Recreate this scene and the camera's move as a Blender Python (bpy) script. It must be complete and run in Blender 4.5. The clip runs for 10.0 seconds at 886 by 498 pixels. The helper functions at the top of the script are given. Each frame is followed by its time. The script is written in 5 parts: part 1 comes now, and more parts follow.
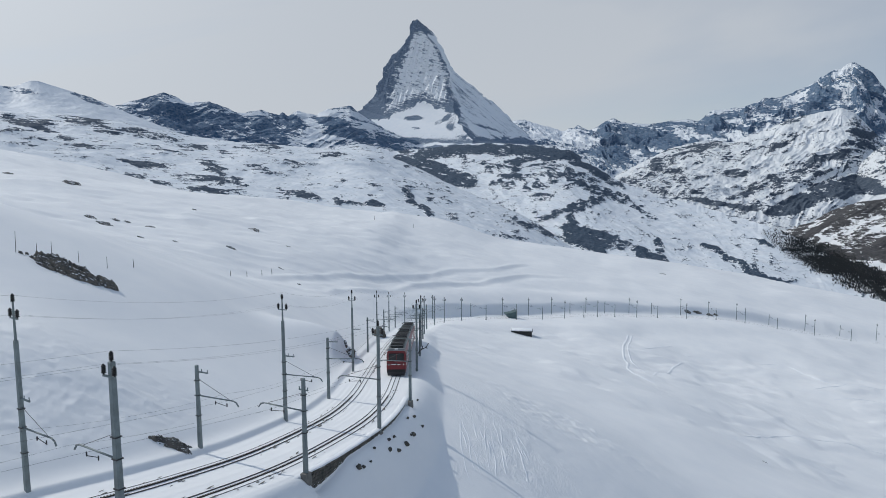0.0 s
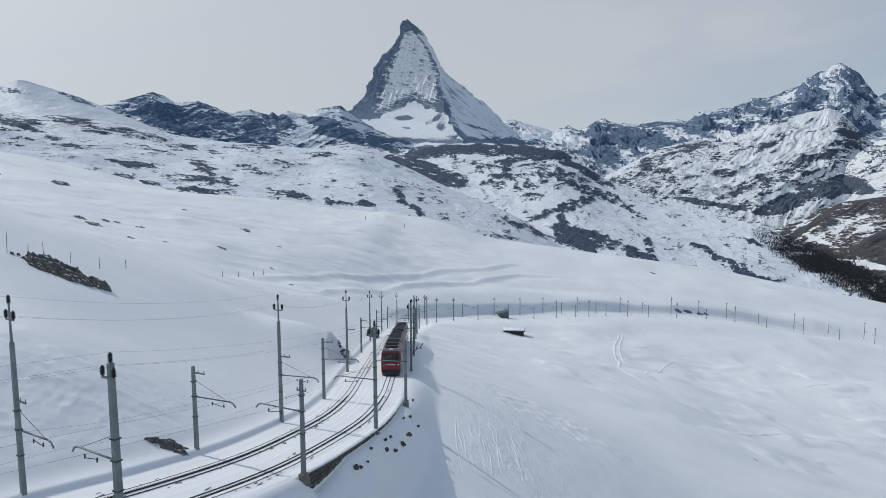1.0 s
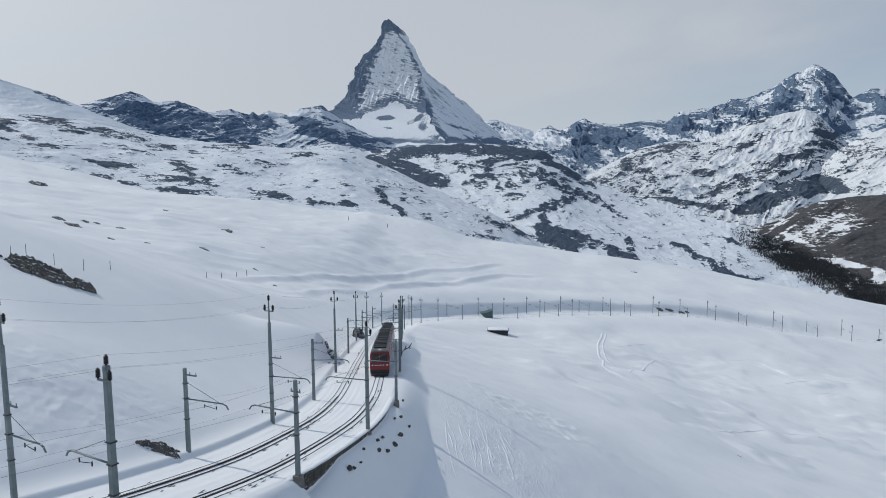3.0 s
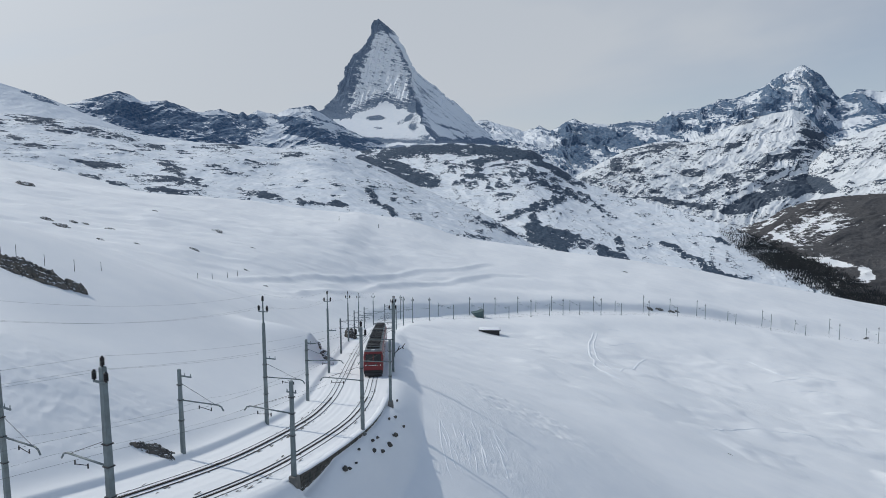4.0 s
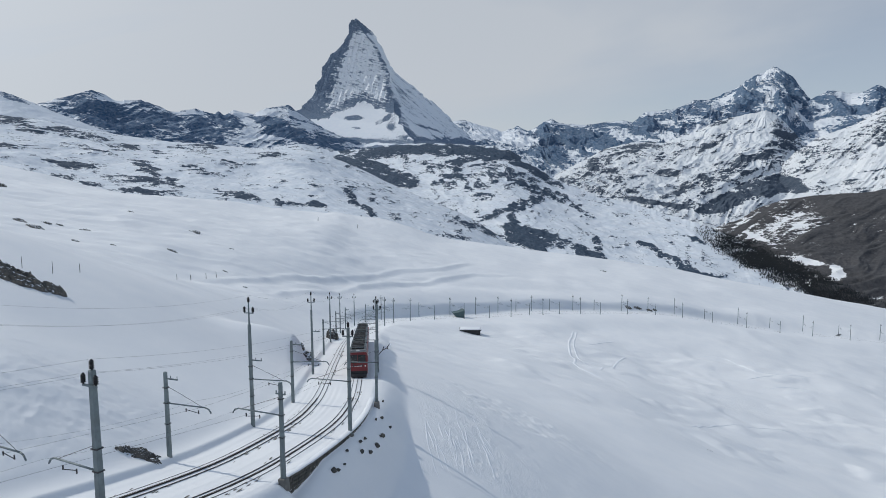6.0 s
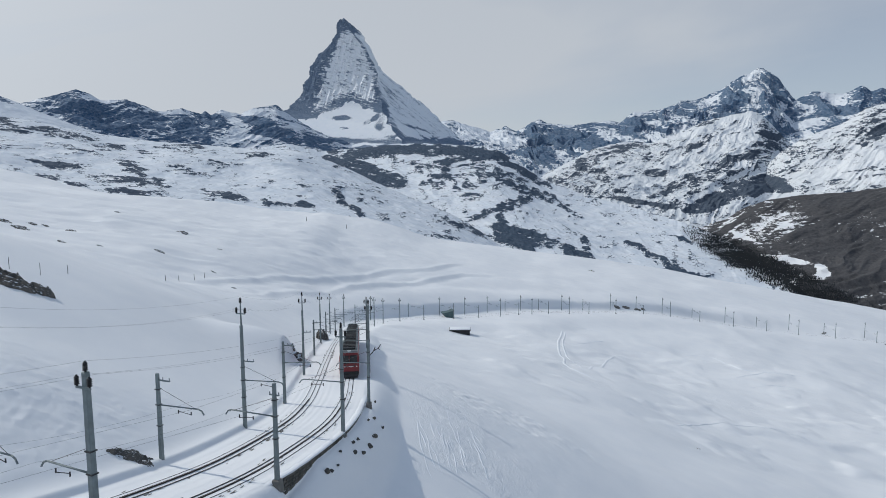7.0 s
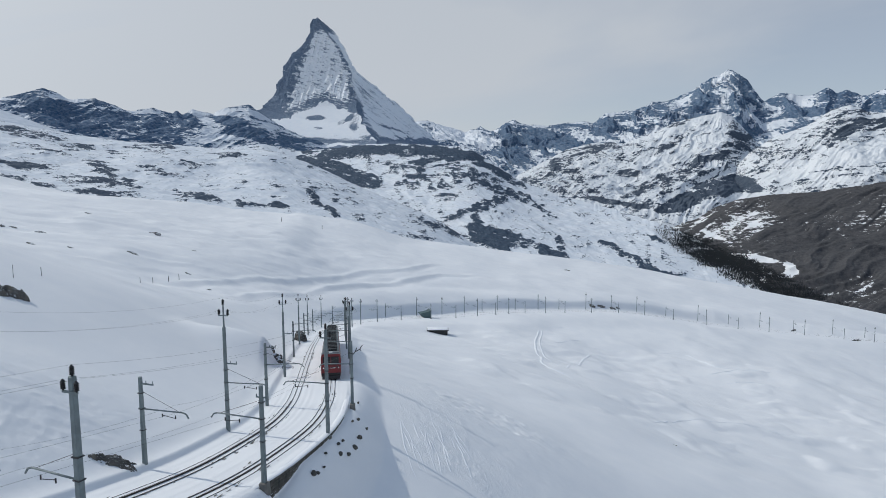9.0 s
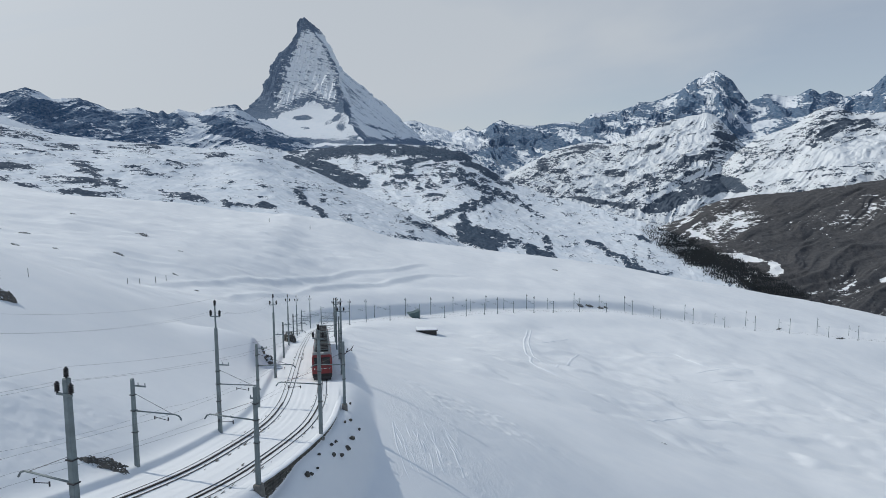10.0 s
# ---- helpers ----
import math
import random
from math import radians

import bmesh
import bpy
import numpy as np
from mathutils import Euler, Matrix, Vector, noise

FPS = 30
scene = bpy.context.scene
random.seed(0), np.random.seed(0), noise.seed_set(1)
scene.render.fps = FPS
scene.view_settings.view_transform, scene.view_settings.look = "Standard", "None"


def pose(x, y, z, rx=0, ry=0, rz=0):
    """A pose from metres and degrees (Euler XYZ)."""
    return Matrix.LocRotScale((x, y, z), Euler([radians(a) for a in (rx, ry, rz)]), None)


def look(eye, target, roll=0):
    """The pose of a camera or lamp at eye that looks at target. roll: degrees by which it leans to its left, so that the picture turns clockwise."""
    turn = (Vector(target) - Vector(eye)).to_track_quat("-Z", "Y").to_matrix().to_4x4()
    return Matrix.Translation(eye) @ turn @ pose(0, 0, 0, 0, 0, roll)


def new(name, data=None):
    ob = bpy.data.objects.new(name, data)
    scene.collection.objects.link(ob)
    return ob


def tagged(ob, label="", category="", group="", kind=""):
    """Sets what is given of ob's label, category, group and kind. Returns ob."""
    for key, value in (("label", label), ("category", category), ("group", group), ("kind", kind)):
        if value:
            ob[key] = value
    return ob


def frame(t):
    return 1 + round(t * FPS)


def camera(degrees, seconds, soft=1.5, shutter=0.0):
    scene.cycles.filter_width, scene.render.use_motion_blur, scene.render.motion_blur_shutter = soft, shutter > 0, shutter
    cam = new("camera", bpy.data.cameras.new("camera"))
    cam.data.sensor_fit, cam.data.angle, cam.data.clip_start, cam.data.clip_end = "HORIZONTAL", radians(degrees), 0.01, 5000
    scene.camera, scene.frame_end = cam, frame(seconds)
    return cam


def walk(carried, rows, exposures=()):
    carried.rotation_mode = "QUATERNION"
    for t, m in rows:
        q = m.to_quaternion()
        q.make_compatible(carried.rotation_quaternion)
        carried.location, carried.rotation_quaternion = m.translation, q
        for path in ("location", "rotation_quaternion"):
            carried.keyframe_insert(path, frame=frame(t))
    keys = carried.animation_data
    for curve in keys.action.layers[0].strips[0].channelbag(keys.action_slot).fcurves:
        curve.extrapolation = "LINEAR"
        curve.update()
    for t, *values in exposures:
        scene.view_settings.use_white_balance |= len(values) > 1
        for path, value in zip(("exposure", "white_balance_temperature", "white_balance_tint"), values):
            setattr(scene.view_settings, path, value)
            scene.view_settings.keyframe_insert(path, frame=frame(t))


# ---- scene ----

# ---------------------------------------------------------------- camera
cam = camera(66.8, 10.0, soft=0.8)
EYE = 24.0
# seconds, x, y, rise, yaw, pitch, lean
ROWS = [
    (0, 0.019, -0.016, 0.002, 0.158, -6.717, -0.162),
    (0.5, -0.248, -0.031, 0.004, -0.253, -6.719, -0.172),
    (1, -0.498, -0.045, 0.005, -0.648, -6.721, -0.182),
    (1.5, -0.733, -0.055, 0.006, -1.035, -6.722, -0.191),
    (2, -0.955, -0.063, 0.006, -1.418, -6.723, -0.200),
    (2.5, -1.167, -0.068, 0.007, -1.804, -6.724, -0.208),
    (3.25, -1.470, -0.071, 0.007, -2.395, -6.725, -0.220),
    (4, -1.763, -0.068, 0.007, -3.012, -6.724, -0.231),
    (4.5, -1.954, -0.063, 0.006, -3.442, -6.724, -0.238),
    (5, -2.146, -0.055, 0.006, -3.888, -6.723, -0.244),
    (5.75, -2.434, -0.039, 0.004, -4.589, -6.722, -0.253),
    (6.5, -2.729, -0.016, 0.002, -5.327, -6.719, -0.261),
    (7, -2.931, 0.002, 0.001, -5.837, -6.717, -0.265),
    (7.5, -3.138, 0.023, -0.001, -6.360, -6.715, -0.270),
    (8, -3.351, 0.046, -0.003, -6.892, -6.712, -0.273),
    (8.5, -3.570, 0.072, -0.005, -7.429, -6.710, -0.277),
    (9, -3.796, 0.101, -0.008, -7.967, -6.706, -0.280),
    (9.5, -4.030, 0.132, -0.010, -8.501, -6.703, -0.283),
    (10, -4.270, 0.166, -0.013, -9.024, -6.699, -0.285),
]
walk(cam, [(t, pose(x, y, EYE + z, 90 + pitch, 0, yaw) @ pose(0, 0, 0, 0, 0, lean))
           for t, x, y, z, yaw, pitch, lean in ROWS],
     [(0, -0.06, 6270, 7), (1.0, -0.06, 6270, 7), (1.5, -0.01, 6390, 5), (2.0, -0.05, 6300, 6), (2.5, -0.06, 6270, 7), (7.0, -0.06, 6270, 7), (7.5, -0.02, 6390, 4), (8.0, 0.0, 6380, 8), (8.5, -0.01, 6290, 10), (9.0, -0.05, 6270, 7), (10, -0.05, 6280, 6)])

# ---------------------------------------------------------------- light
SUN_AZ, SUN_EL = -61.0, 40.0        # degrees from +y towards +x; height
world = bpy.data.worlds.new("world")
scene.world = world
world.use_nodes = True
wn = world.node_tree.nodes
wl = world.node_tree.links
sky = wn.new("ShaderNodeTexSky")
sky.sky_type = 'NISHITA'
sky.sun_disc = False
sky.sun_elevation = radians(SUN_EL)
sky.sun_rotation = radians(SUN_AZ)
sky.altitude = 2700
sky.air_density, sky.dust_density, sky.ozone_density = 1.0, 2.0, 1.0
# thin high cloud veil over the blue, denser towards the horizon
way = wn.new("ShaderNodeTexCoord").outputs["Generated"]
stretch = wn.new("ShaderNodeMapping")
stretch.inputs["Scale"].default_value = (1.0, 1.0, 3.2)
stretch.inputs["Rotation"].default_value = (0.0, 0.35, 0.2)
wl.new(way, stretch.inputs[0])
cloud = wn.new("ShaderNodeTexNoise")
cloud.inputs["Scale"].default_value = 1.3
cloud.inputs["Detail"].default_value = 5.0
cloud.inputs["Roughness"].default_value = 0.5
cloud.inputs["Distortion"].default_value = 0.6
wl.new(stretch.outputs[0], cloud.inputs["Vector"])
parts = wn.new("ShaderNodeSeparateXYZ")
wl.new(way, parts.inputs[0])
lift = wn.new("ShaderNodeValToRGB")
lift.color_ramp.elements.new(0.4)
lift.color_ramp.elements.new(0.7)
for e, (q, c) in zip(lift.color_ramp.elements, ((0.0, (1, 1, 1)), (0.33, (0.96, 0.97, 0.98)), (0.62, (0.66, 0.81, 0.99)), (1.0, (0.45, 0.63, 0.91)))):
    e.position, e.color = q, (*c, 1)
wl.new(parts.outputs[2], lift.inputs[0])
tilt = wn.new("ShaderNodeMath")
tilt.operation = 'MULTIPLY_ADD'
tilt.inputs[1].default_value = -0.28
wl.new(parts.outputs[0], tilt.inputs[0])
wl.new(cloud.outputs[0], tilt.inputs[2])
veil0 = wn.new("ShaderNodeValToRGB")
for e, (q, c) in zip(veil0.color_ramp.elements, ((0.30, 0.55), (0.58, 0.97))):
    e.position, e.color = q, (c, c, c, 1)
wl.new(tilt.outputs[0], veil0.inputs[0])
veil = wn.new("ShaderNodeMath")
veil.operation = 'MULTIPLY'
wl.new(veil0.outputs[0], veil.inputs[0])
wl.new(lift.outputs[0], veil.inputs[1])
dim = wn.new("ShaderNodeMix")
dim.data_type = 'RGBA'
dim.blend_type = 'MULTIPLY'
dim.inputs[0].default_value = 1.0
dim.inputs[6].default_value = (0.562, 0.577, 0.615, 1)
wl.new(lift.outputs[0], dim.inputs[7])
blue = wn.new("ShaderNodeMix")
blue.data_type = 'RGBA'
blue.blend_type = 'MULTIPLY'
blue.inputs[0].default_value = 1.0
blue.inputs[7].default_value = (0.09, 0.09, 0.09, 1)
wl.new(sky.outputs[0], blue.inputs[6])
whole = wn.new("ShaderNodeMix")
whole.data_type = 'RGBA'
wl.new(veil.outputs[0], whole.inputs[0])
wl.new(blue.outputs[2], whole.inputs[6])
wl.new(dim.outputs[2], whole.inputs[7])
toward = wn.new("ShaderNodeVectorMath")
toward.operation = 'DOT_PRODUCT'
wl.new(way, toward.inputs[0])
toward.inputs[1].default_value = (math.sin(radians(SUN_AZ)) * math.cos(radians(SUN_EL)), math.cos(radians(SUN_AZ)) * math.cos(radians(SUN_EL)), math.sin(radians(SUN_EL)))
near_sun = wn.new("ShaderNodeMath")
near_sun.operation = 'MAXIMUM'
near_sun.inputs[1].default_value = 0.0
wl.new(toward.outputs["Value"], near_sun.inputs[0])
glow = wn.new("ShaderNodeMath")
glow.operation = 'POWER'
glow.inputs[1].default_value = 6.0
wl.new(near_sun.outputs[0], glow.inputs[0])
halo = wn.new("ShaderNodeMix")
halo.data_type = 'RGBA'
halo.blend_type = 'ADD'
halo.clamp_result = False
wl.new(glow.outputs[0], halo.inputs[0])
wl.new(whole.outputs[2], halo.inputs[6])
halo.inputs[7].default_value = (0.5, 0.49, 0.47, 1)
bg = wn["Background"]
wl.new(halo.outputs[2], bg.inputs[0])
bg.inputs[1].default_value = 1.0
sun = new("sun", bpy.data.lights.new("sun", 'SUN'))
sun.data.energy = 2.2
sun.data.angle = radians(0.6)
sun.data.color = (1.0, 0.93, 0.83)
sa, se = radians(SUN_AZ), radians(SUN_EL)
sun.matrix_world = look((0, 0, 400), (-math.sin(sa) * math.cos(se), -math.cos(sa) * math.cos(se), 400 - math.sin(se)))

# ---------------------------------------------------------------- numpy noise
def _hash(i, j, k, seed):
    h = (i.astype(np.int64) * 374761393 + j.astype(np.int64) * 668265263 + k.astype(np.int64) * 2147483647 + seed * 1274126177) & 0xFFFFFFFF
    h = ((h ^ (h >> 13)) * 1274126177) & 0xFFFFFFFF
    h = ((h ^ (h >> 16)) * 2246822519) & 0xFFFFFFFF
    return ((h ^ (h >> 15)) & 0xFFFFFF) / float(0xFFFFFF) * 2 - 1


def vnoise(x, y, z=0.0, seed=0):
    """Smooth value noise in -1..1 on arrays."""
    x, y, z = np.broadcast_arrays(np.asarray(x, float), np.asarray(y, float), np.asarray(z, float))
    xi, yi, zi = np.floor(x), np.floor(y), np.floor(z)
    fx, fy, fz = x - xi, y - yi, z - zi
    fx, fy, fz = (f * f * f * (f * (f * 6 - 15) + 10) for f in (fx, fy, fz))
    out = 0
    flat = bool(np.all(fz == 0))
    for dz in ((0,) if flat else (0, 1)):
        wz = 1.0 if flat else (fz if dz else 1 - fz)
        a = _hash(xi, yi, zi + dz, seed) * (1 - fx) + _hash(xi + 1, yi, zi + dz, seed) * fx
        b = _hash(xi, yi + 1, zi + dz, seed) * (1 - fx) + _hash(xi + 1, yi + 1, zi + dz, seed) * fx
        out = out + (a * (1 - fy) + b * fy) * wz
    return out


def fbm(x, y, z=0.0, octaves=5, gain=0.5, seed=0, ridged=False):
    total, amp, norm = 0, 1.0, 0
    for o in range(octaves):
        n = vnoise(x * 2 ** o + 13.7 * o, y * 2 ** o + 7.1 * o, np.asarray(z) * 2 ** o, seed + o)
        if ridged:
            n = 1 - 2 * np.abs(n)
        total, norm, amp = total + n * amp, norm + amp, amp * gain
    return total / norm


def smooth(a, b, x):
    t = np.clip((x - a) / (b - a), 0, 1)
    return t * t * (3 - 2 * t)


# ---------------------------------------------------------------- materials
def material(name):
    m = bpy.data.materials.new(name)
    m.use_nodes = True
    nt = m.node_tree
    return m, nt, nt.nodes["Principled BSDF"]


def tex(nt, kind, **values):
    n = nt.nodes.new(kind)
    for k, v in values.items():
        n.inputs[k].default_value = v
    return n


def ramp(nt, fac, stops):
    r = nt.nodes.new("ShaderNodeValToRGB")
    els = r.color_ramp.elements
    while len(els) < len(stops):
        els.new(0.5)
    for e, (p, c) in zip(els, stops):
        e.position = p
        e.color = c if len(c) == 4 else (*c, 1)
    nt.links.new(fac, r.inputs[0])
    return r.outputs[0]


def mixc(nt, fac, a, b):
    n = nt.nodes.new("ShaderNodeMix")
    n.data_type = 'RGBA'
    for s, v in ((n.inputs[0], fac), (n.inputs[6], a), (n.inputs[7], b)):
        if hasattr(v, "is_output"):
            nt.links.new(v, s)
        else:
            s.default_value = v if not isinstance(v, tuple) else (*v[:3], 1)
    return n.outputs[2]


def math_node(nt, op, a, b=0.0, c=0.0):
    n = nt.nodes.new("ShaderNodeMath")
    n.operation = op
    for s, v in zip(n.inputs, (a, b, c)):
        if hasattr(v, "is_output"):
            nt.links.new(v, s)
        else:
            s.default_value = v
    return n.outputs[0]


def world_pos(nt):
    return nt.nodes.new("ShaderNodeNewGeometry").outputs["Position"]


def noise_at(nt, scale, detail=4.0, rough=0.55, vec=None, dist=0.0):
    n = tex(nt, "ShaderNodeTexNoise", Scale=scale, Detail=detail, Roughness=rough, Distortion=dist)
    nt.links.new(vec if vec is not None else world_pos(nt), n.inputs["Vector"])
    return n.outputs[0]


def bump(nt, bsdf, height, strength, distance):
    b = tex(nt, "ShaderNodeBump", Strength=strength, Distance=distance)
    nt.links.new(height, b.inputs["Height"])
    nt.links.new(b.outputs[0], bsdf.inputs["Normal"])
    return b


def snow_rock(name, rock_a, rock_b, scale, sharp=5.0, grain=1.8, snow_lo=(0.785, 0.80, 0.825), snow_hi=(0.85, 0.855, 0.865), relief=0.4, drift=False, dust=0.22, ledge=1.6):
    """Snow over rock: the mesh attribute 'rock' says how bare it is, noise breaks the border."""
    m, nt, b = material(name)
    at = nt.nodes.new("ShaderNodeAttribute")
    at.attribute_name = "rock"
    pos = world_pos(nt)
    squash = nt.nodes.new("ShaderNodeMapping")
    squash.inputs["Scale"].default_value = (1, 1, 1.7)
    nt.links.new(pos, squash.inputs[0])
    n1 = noise_at(nt, scale, 9, 0.68, squash.outputs[0], 0.4)
    n2 = noise_at(nt, scale * 0.2, 5, 0.6, squash.outputs[0])
    n3 = noise_at(nt, scale * 2.3, 6, 0.7, pos)
    s = math_node(nt, 'ADD', at.outputs["Fac"], math_node(nt, 'MULTIPLY_ADD', n1, grain, -0.5 * grain))
    s = math_node(nt, 'ADD', s, math_node(nt, 'MULTIPLY_ADD', n2, 0.7, -0.35))
    s = math_node(nt, 'ADD', s, math_node(nt, 'MULTIPLY_ADD', n3, 0.6, -0.3))
    # ledges of snow lying along the dipping beds
    beds = nt.nodes.new("ShaderNodeMapping")
    beds.inputs["Rotation"].default_value = (0, 0.16, 0)
    beds.inputs["Scale"].default_value = (0.3, 0.3, 2.6)
    nt.links.new(pos, beds.inputs[0])
    n4 = noise_at(nt, scale * 0.9, 8, 0.7, beds.outputs[0], 0.6)
    s = math_node(nt, 'ADD', s, math_node(nt, 'MULTIPLY_ADD', n4, ledge, -0.5 * ledge))
    fac = math_node(nt, 'MULTIPLY_ADD', math_node(nt, 'SUBTRACT', s, 0.5), sharp, 0.5)
    fac.node.use_clamp = True
    rock = ramp(nt, n3, [(0.3, rock_a), (0.7, rock_b)])
    dusted = mixc(nt, dust, rock, snow_lo)
    rock = mixc(nt, ramp(nt, n1, [(0.40, (1, 1, 1)), (0.62, (0, 0, 0))]), rock, dusted)
    snow = ramp(nt, n2, [(0.3, snow_lo), (0.75, snow_hi)])
    nt.links.new(mixc(nt, fac, snow, rock), b.inputs["Base Color"])
    nt.links.new(math_node(nt, 'MULTIPLY_ADD', fac, 0.3, 0.6), b.inputs["Roughness"])
    b.inputs["Specular IOR Level"].default_value = 0.2
    h = math_node(nt, 'MULTIPLY', n1, math_node(nt, 'MULTIPLY_ADD', fac, 0.8, 0.2))
    if drift:
        wind = nt.nodes.new("ShaderNodeMapping")
        wind.inputs["Scale"].default_value = (0.7, 1.0, 1.0)
        wind.inputs["Rotation"].default_value = (0, 0, 0.6)
        nt.links.new(pos, wind.inputs[0])
        d1 = noise_at(nt, 0.22, 7, 0.6, wind.outputs[0], 0.3)
        d2 = noise_at(nt, 2.2, 5, 0.65, wind.outputs[0])
        d3 = noise_at(nt, 0.03, 3, 0.5, pos)
        d3 = ramp(nt, d3, [(0.42, (0.15, 0.15, 0.15)), (0.62, (1, 1, 1))])
        ski = nt.nodes.new("ShaderNodeAttribute")
        ski.attribute_name = "tracked"
        lanes = nt.nodes.new("ShaderNodeMapping")
        lanes.inputs["Rotation"].default_value = (0, 0, -0.22)
        nt.links.new(pos, lanes.inputs[0])
        lanes.inputs["Scale"].default_value = (1.0, 0.22, 1.0)
        weave = noise_at(nt, 0.95, 4, 0.6, lanes.outputs[0], 1.6)
        weave = ramp(nt, weave, [(0.40, (0, 0, 0)), (0.52, (1, 1, 1)), (0.62, (0.2, 0.2, 0.2))])
        lines = math_node(nt, 'MULTIPLY', weave, math_node(nt, 'MULTIPLY', ski.outputs["Fac"], 3.6))
        d1 = math_node(nt, 'ADD', d1, lines)
        h = math_node(nt, 'MULTIPLY_ADD', d1, 0.4, math_node(nt, 'MULTIPLY', math_node(nt, 'MULTIPLY', d2, d3), 0.35))
    bump(nt, b, h, relief, 0.25 / scale)
    return m


def metal(name, colour, rough=0.5, metallic=0.6, scale=3.0, amount=0.25):
    m, nt, b = material(name)
    n = noise_at(nt, scale, 6, 0.6)
    dark = tuple(c * (1 - amount) for c in colour)
    light = tuple(min(1, c * (1 + amount)) for c in colour)
    nt.links.new(ramp(nt, n, [(0.3, dark), (0.7, light)]), b.inputs["Base Color"])
    b.inputs["Metallic"].default_value = metallic
    nt.links.new(math_node(nt, 'MULTIPLY_ADD', n, 0.3, rough - 0.15), b.inputs["Roughness"])
    return m


def paint(name, colour, rough=0.45, scale=2.0, amount=0.15):
    return metal(name, colour, rough, 0.0, scale, amount)


# far mountains: distance haze is put into the blue of rock and snow
SNOW_FAR = snow_rock("alpine_snow_rock_hazed", (0.018, 0.052, 0.11), (0.062, 0.135, 0.24), 0.06, 6.0, 1.7, dust=0.2, relief=0.5, snow_lo=(0.66, 0.70, 0.76), snow_hi=(0.75, 0.78, 0.82))
# great peak: haze painted into the blue of its rock as well
SNOW_PEAK = snow_rock("steep_face_snow_rock_hazed", (0.038, 0.075, 0.135), (0.12, 0.185, 0.28), 0.16, 3.2, 1.1, dust=0.2, relief=0.5, ledge=0.4, snow_lo=(0.78, 0.815, 0.86), snow_hi=(0.85, 0.865, 0.89))
# ridge and flank: rock and snow painted hazy blue; ridge lows mimic shaded hollows
SNOW_MID = snow_rock("ridge_snow_rock_hazed", (0.017, 0.037, 0.068), (0.054, 0.081, 0.122), 0.13, 7.0, 2.4, dust=0.05, relief=0.17, snow_lo=(0.63, 0.68, 0.745), snow_hi=(0.77, 0.79, 0.82))
SNOW_FLANK = snow_rock("flank_snow_rock_hazed", (0.026, 0.045, 0.074), (0.075, 0.098, 0.135), 0.1, 7.0, 2.4, dust=0.06, relief=0.3, snow_lo=(0.66, 0.69, 0.73), snow_hi=(0.75, 0.77, 0.79))
SNOW_BROWN = snow_rock("bare_brown_mountainside", (0.036, 0.037, 0.042), (0.082, 0.080, 0.083), 0.08, 7.0, 1.8, dust=0.03, relief=0.6)
SNOW_NEAR = snow_rock("open_snow", (0.05, 0.045, 0.04), (0.16, 0.145, 0.125), 0.6, 6.0, 1.1, drift=True, ledge=0.0, relief=0.16)
STEEL = metal("galvanised_steel", (0.17, 0.205, 0.215), 0.55, 0.3, 1.5)
DARK_STEEL = metal("dark_steel", (0.045, 0.045, 0.05), 0.5, 0.5, 4)
RAIL = metal("rail_steel", (0.07, 0.062, 0.058), 0.45, 0.6, 4)
INSUL = paint("brown_porcelain", (0.02, 0.018, 0.02), 0.25)
CONCRETE = paint("weathered_concrete", (0.16, 0.155, 0.145), 0.9, 1.2, 0.4)
RED = paint("red_train_paint", (0.17, 0.014, 0.018), 0.4, 1.0, 0.12)
ROOF = paint("grey_roof_paint", (0.23, 0.24, 0.25), 0.6, 0.8, 0.25)
BLACK = paint("black_rubber", (0.015, 0.015, 0.017), 0.6)
WHITE = paint("white_paint", (0.75, 0.75, 0.74), 0.5)
GLASS, gnt, gb = material("dark_window_glass")
gb.inputs["Base Color"].default_value = (0.012, 0.015, 0.02, 1)
gb.inputs["Roughness"].default_value = 0.06


# ---------------------------------------------------------------- mesh helpers
def mesh_np(name, verts, faces, mat, smooth_shade=True, attrs=None):
    me = bpy.data.meshes.new(name)
    verts = np.ascontiguousarray(verts, np.float32)
    faces = np.ascontiguousarray(faces, np.int32)
    nf, k = faces.shape
    me.vertices.add(len(verts))
    me.vertices.foreach_set("co", verts.ravel())
    me.loops.add(nf * k)
    me.loops.foreach_set("vertex_index", faces.ravel())
    me.polygons.add(nf)
    me.polygons.foreach_set("loop_start", np.arange(0, nf * k, k, dtype=np.int32))
    me.polygons.foreach_set("use_smooth", np.full(nf, smooth_shade))
    me.update(calc_edges=True)
    for key, values in (attrs or {}).items():
        a = me.attributes.new(key, 'FLOAT', 'POINT')
        a.data.foreach_set("value", np.ascontiguousarray(values, np.float32))
    me.materials.append(mat)
    me.validate()
    return me


def grid_faces(nu, nv, wrap=False):
    u, v = np.meshgrid(np.arange(nu if wrap else nu - 1), np.arange(nv - 1), indexing="ij")
    un = (u + 1) % nu
    return np.stack([u * nv + v, un * nv + v, un * nv + v + 1, u * nv + v + 1], -1).reshape(-1, 4)


def part(name, bm, mat, parent=None, label="", flat=True):
    me = bpy.data.meshes.new(name)
    bmesh.ops.recalc_face_normals(bm, faces=bm.faces)
    bm.to_mesh(me)
    bm.free()
    for p in me.polygons:
        p.use_smooth = not flat
    me.materials.append(mat)
    ob = new(name, me)
    if parent:
        ob.parent = parent
    if label:
        ob["label"] = label
    return ob


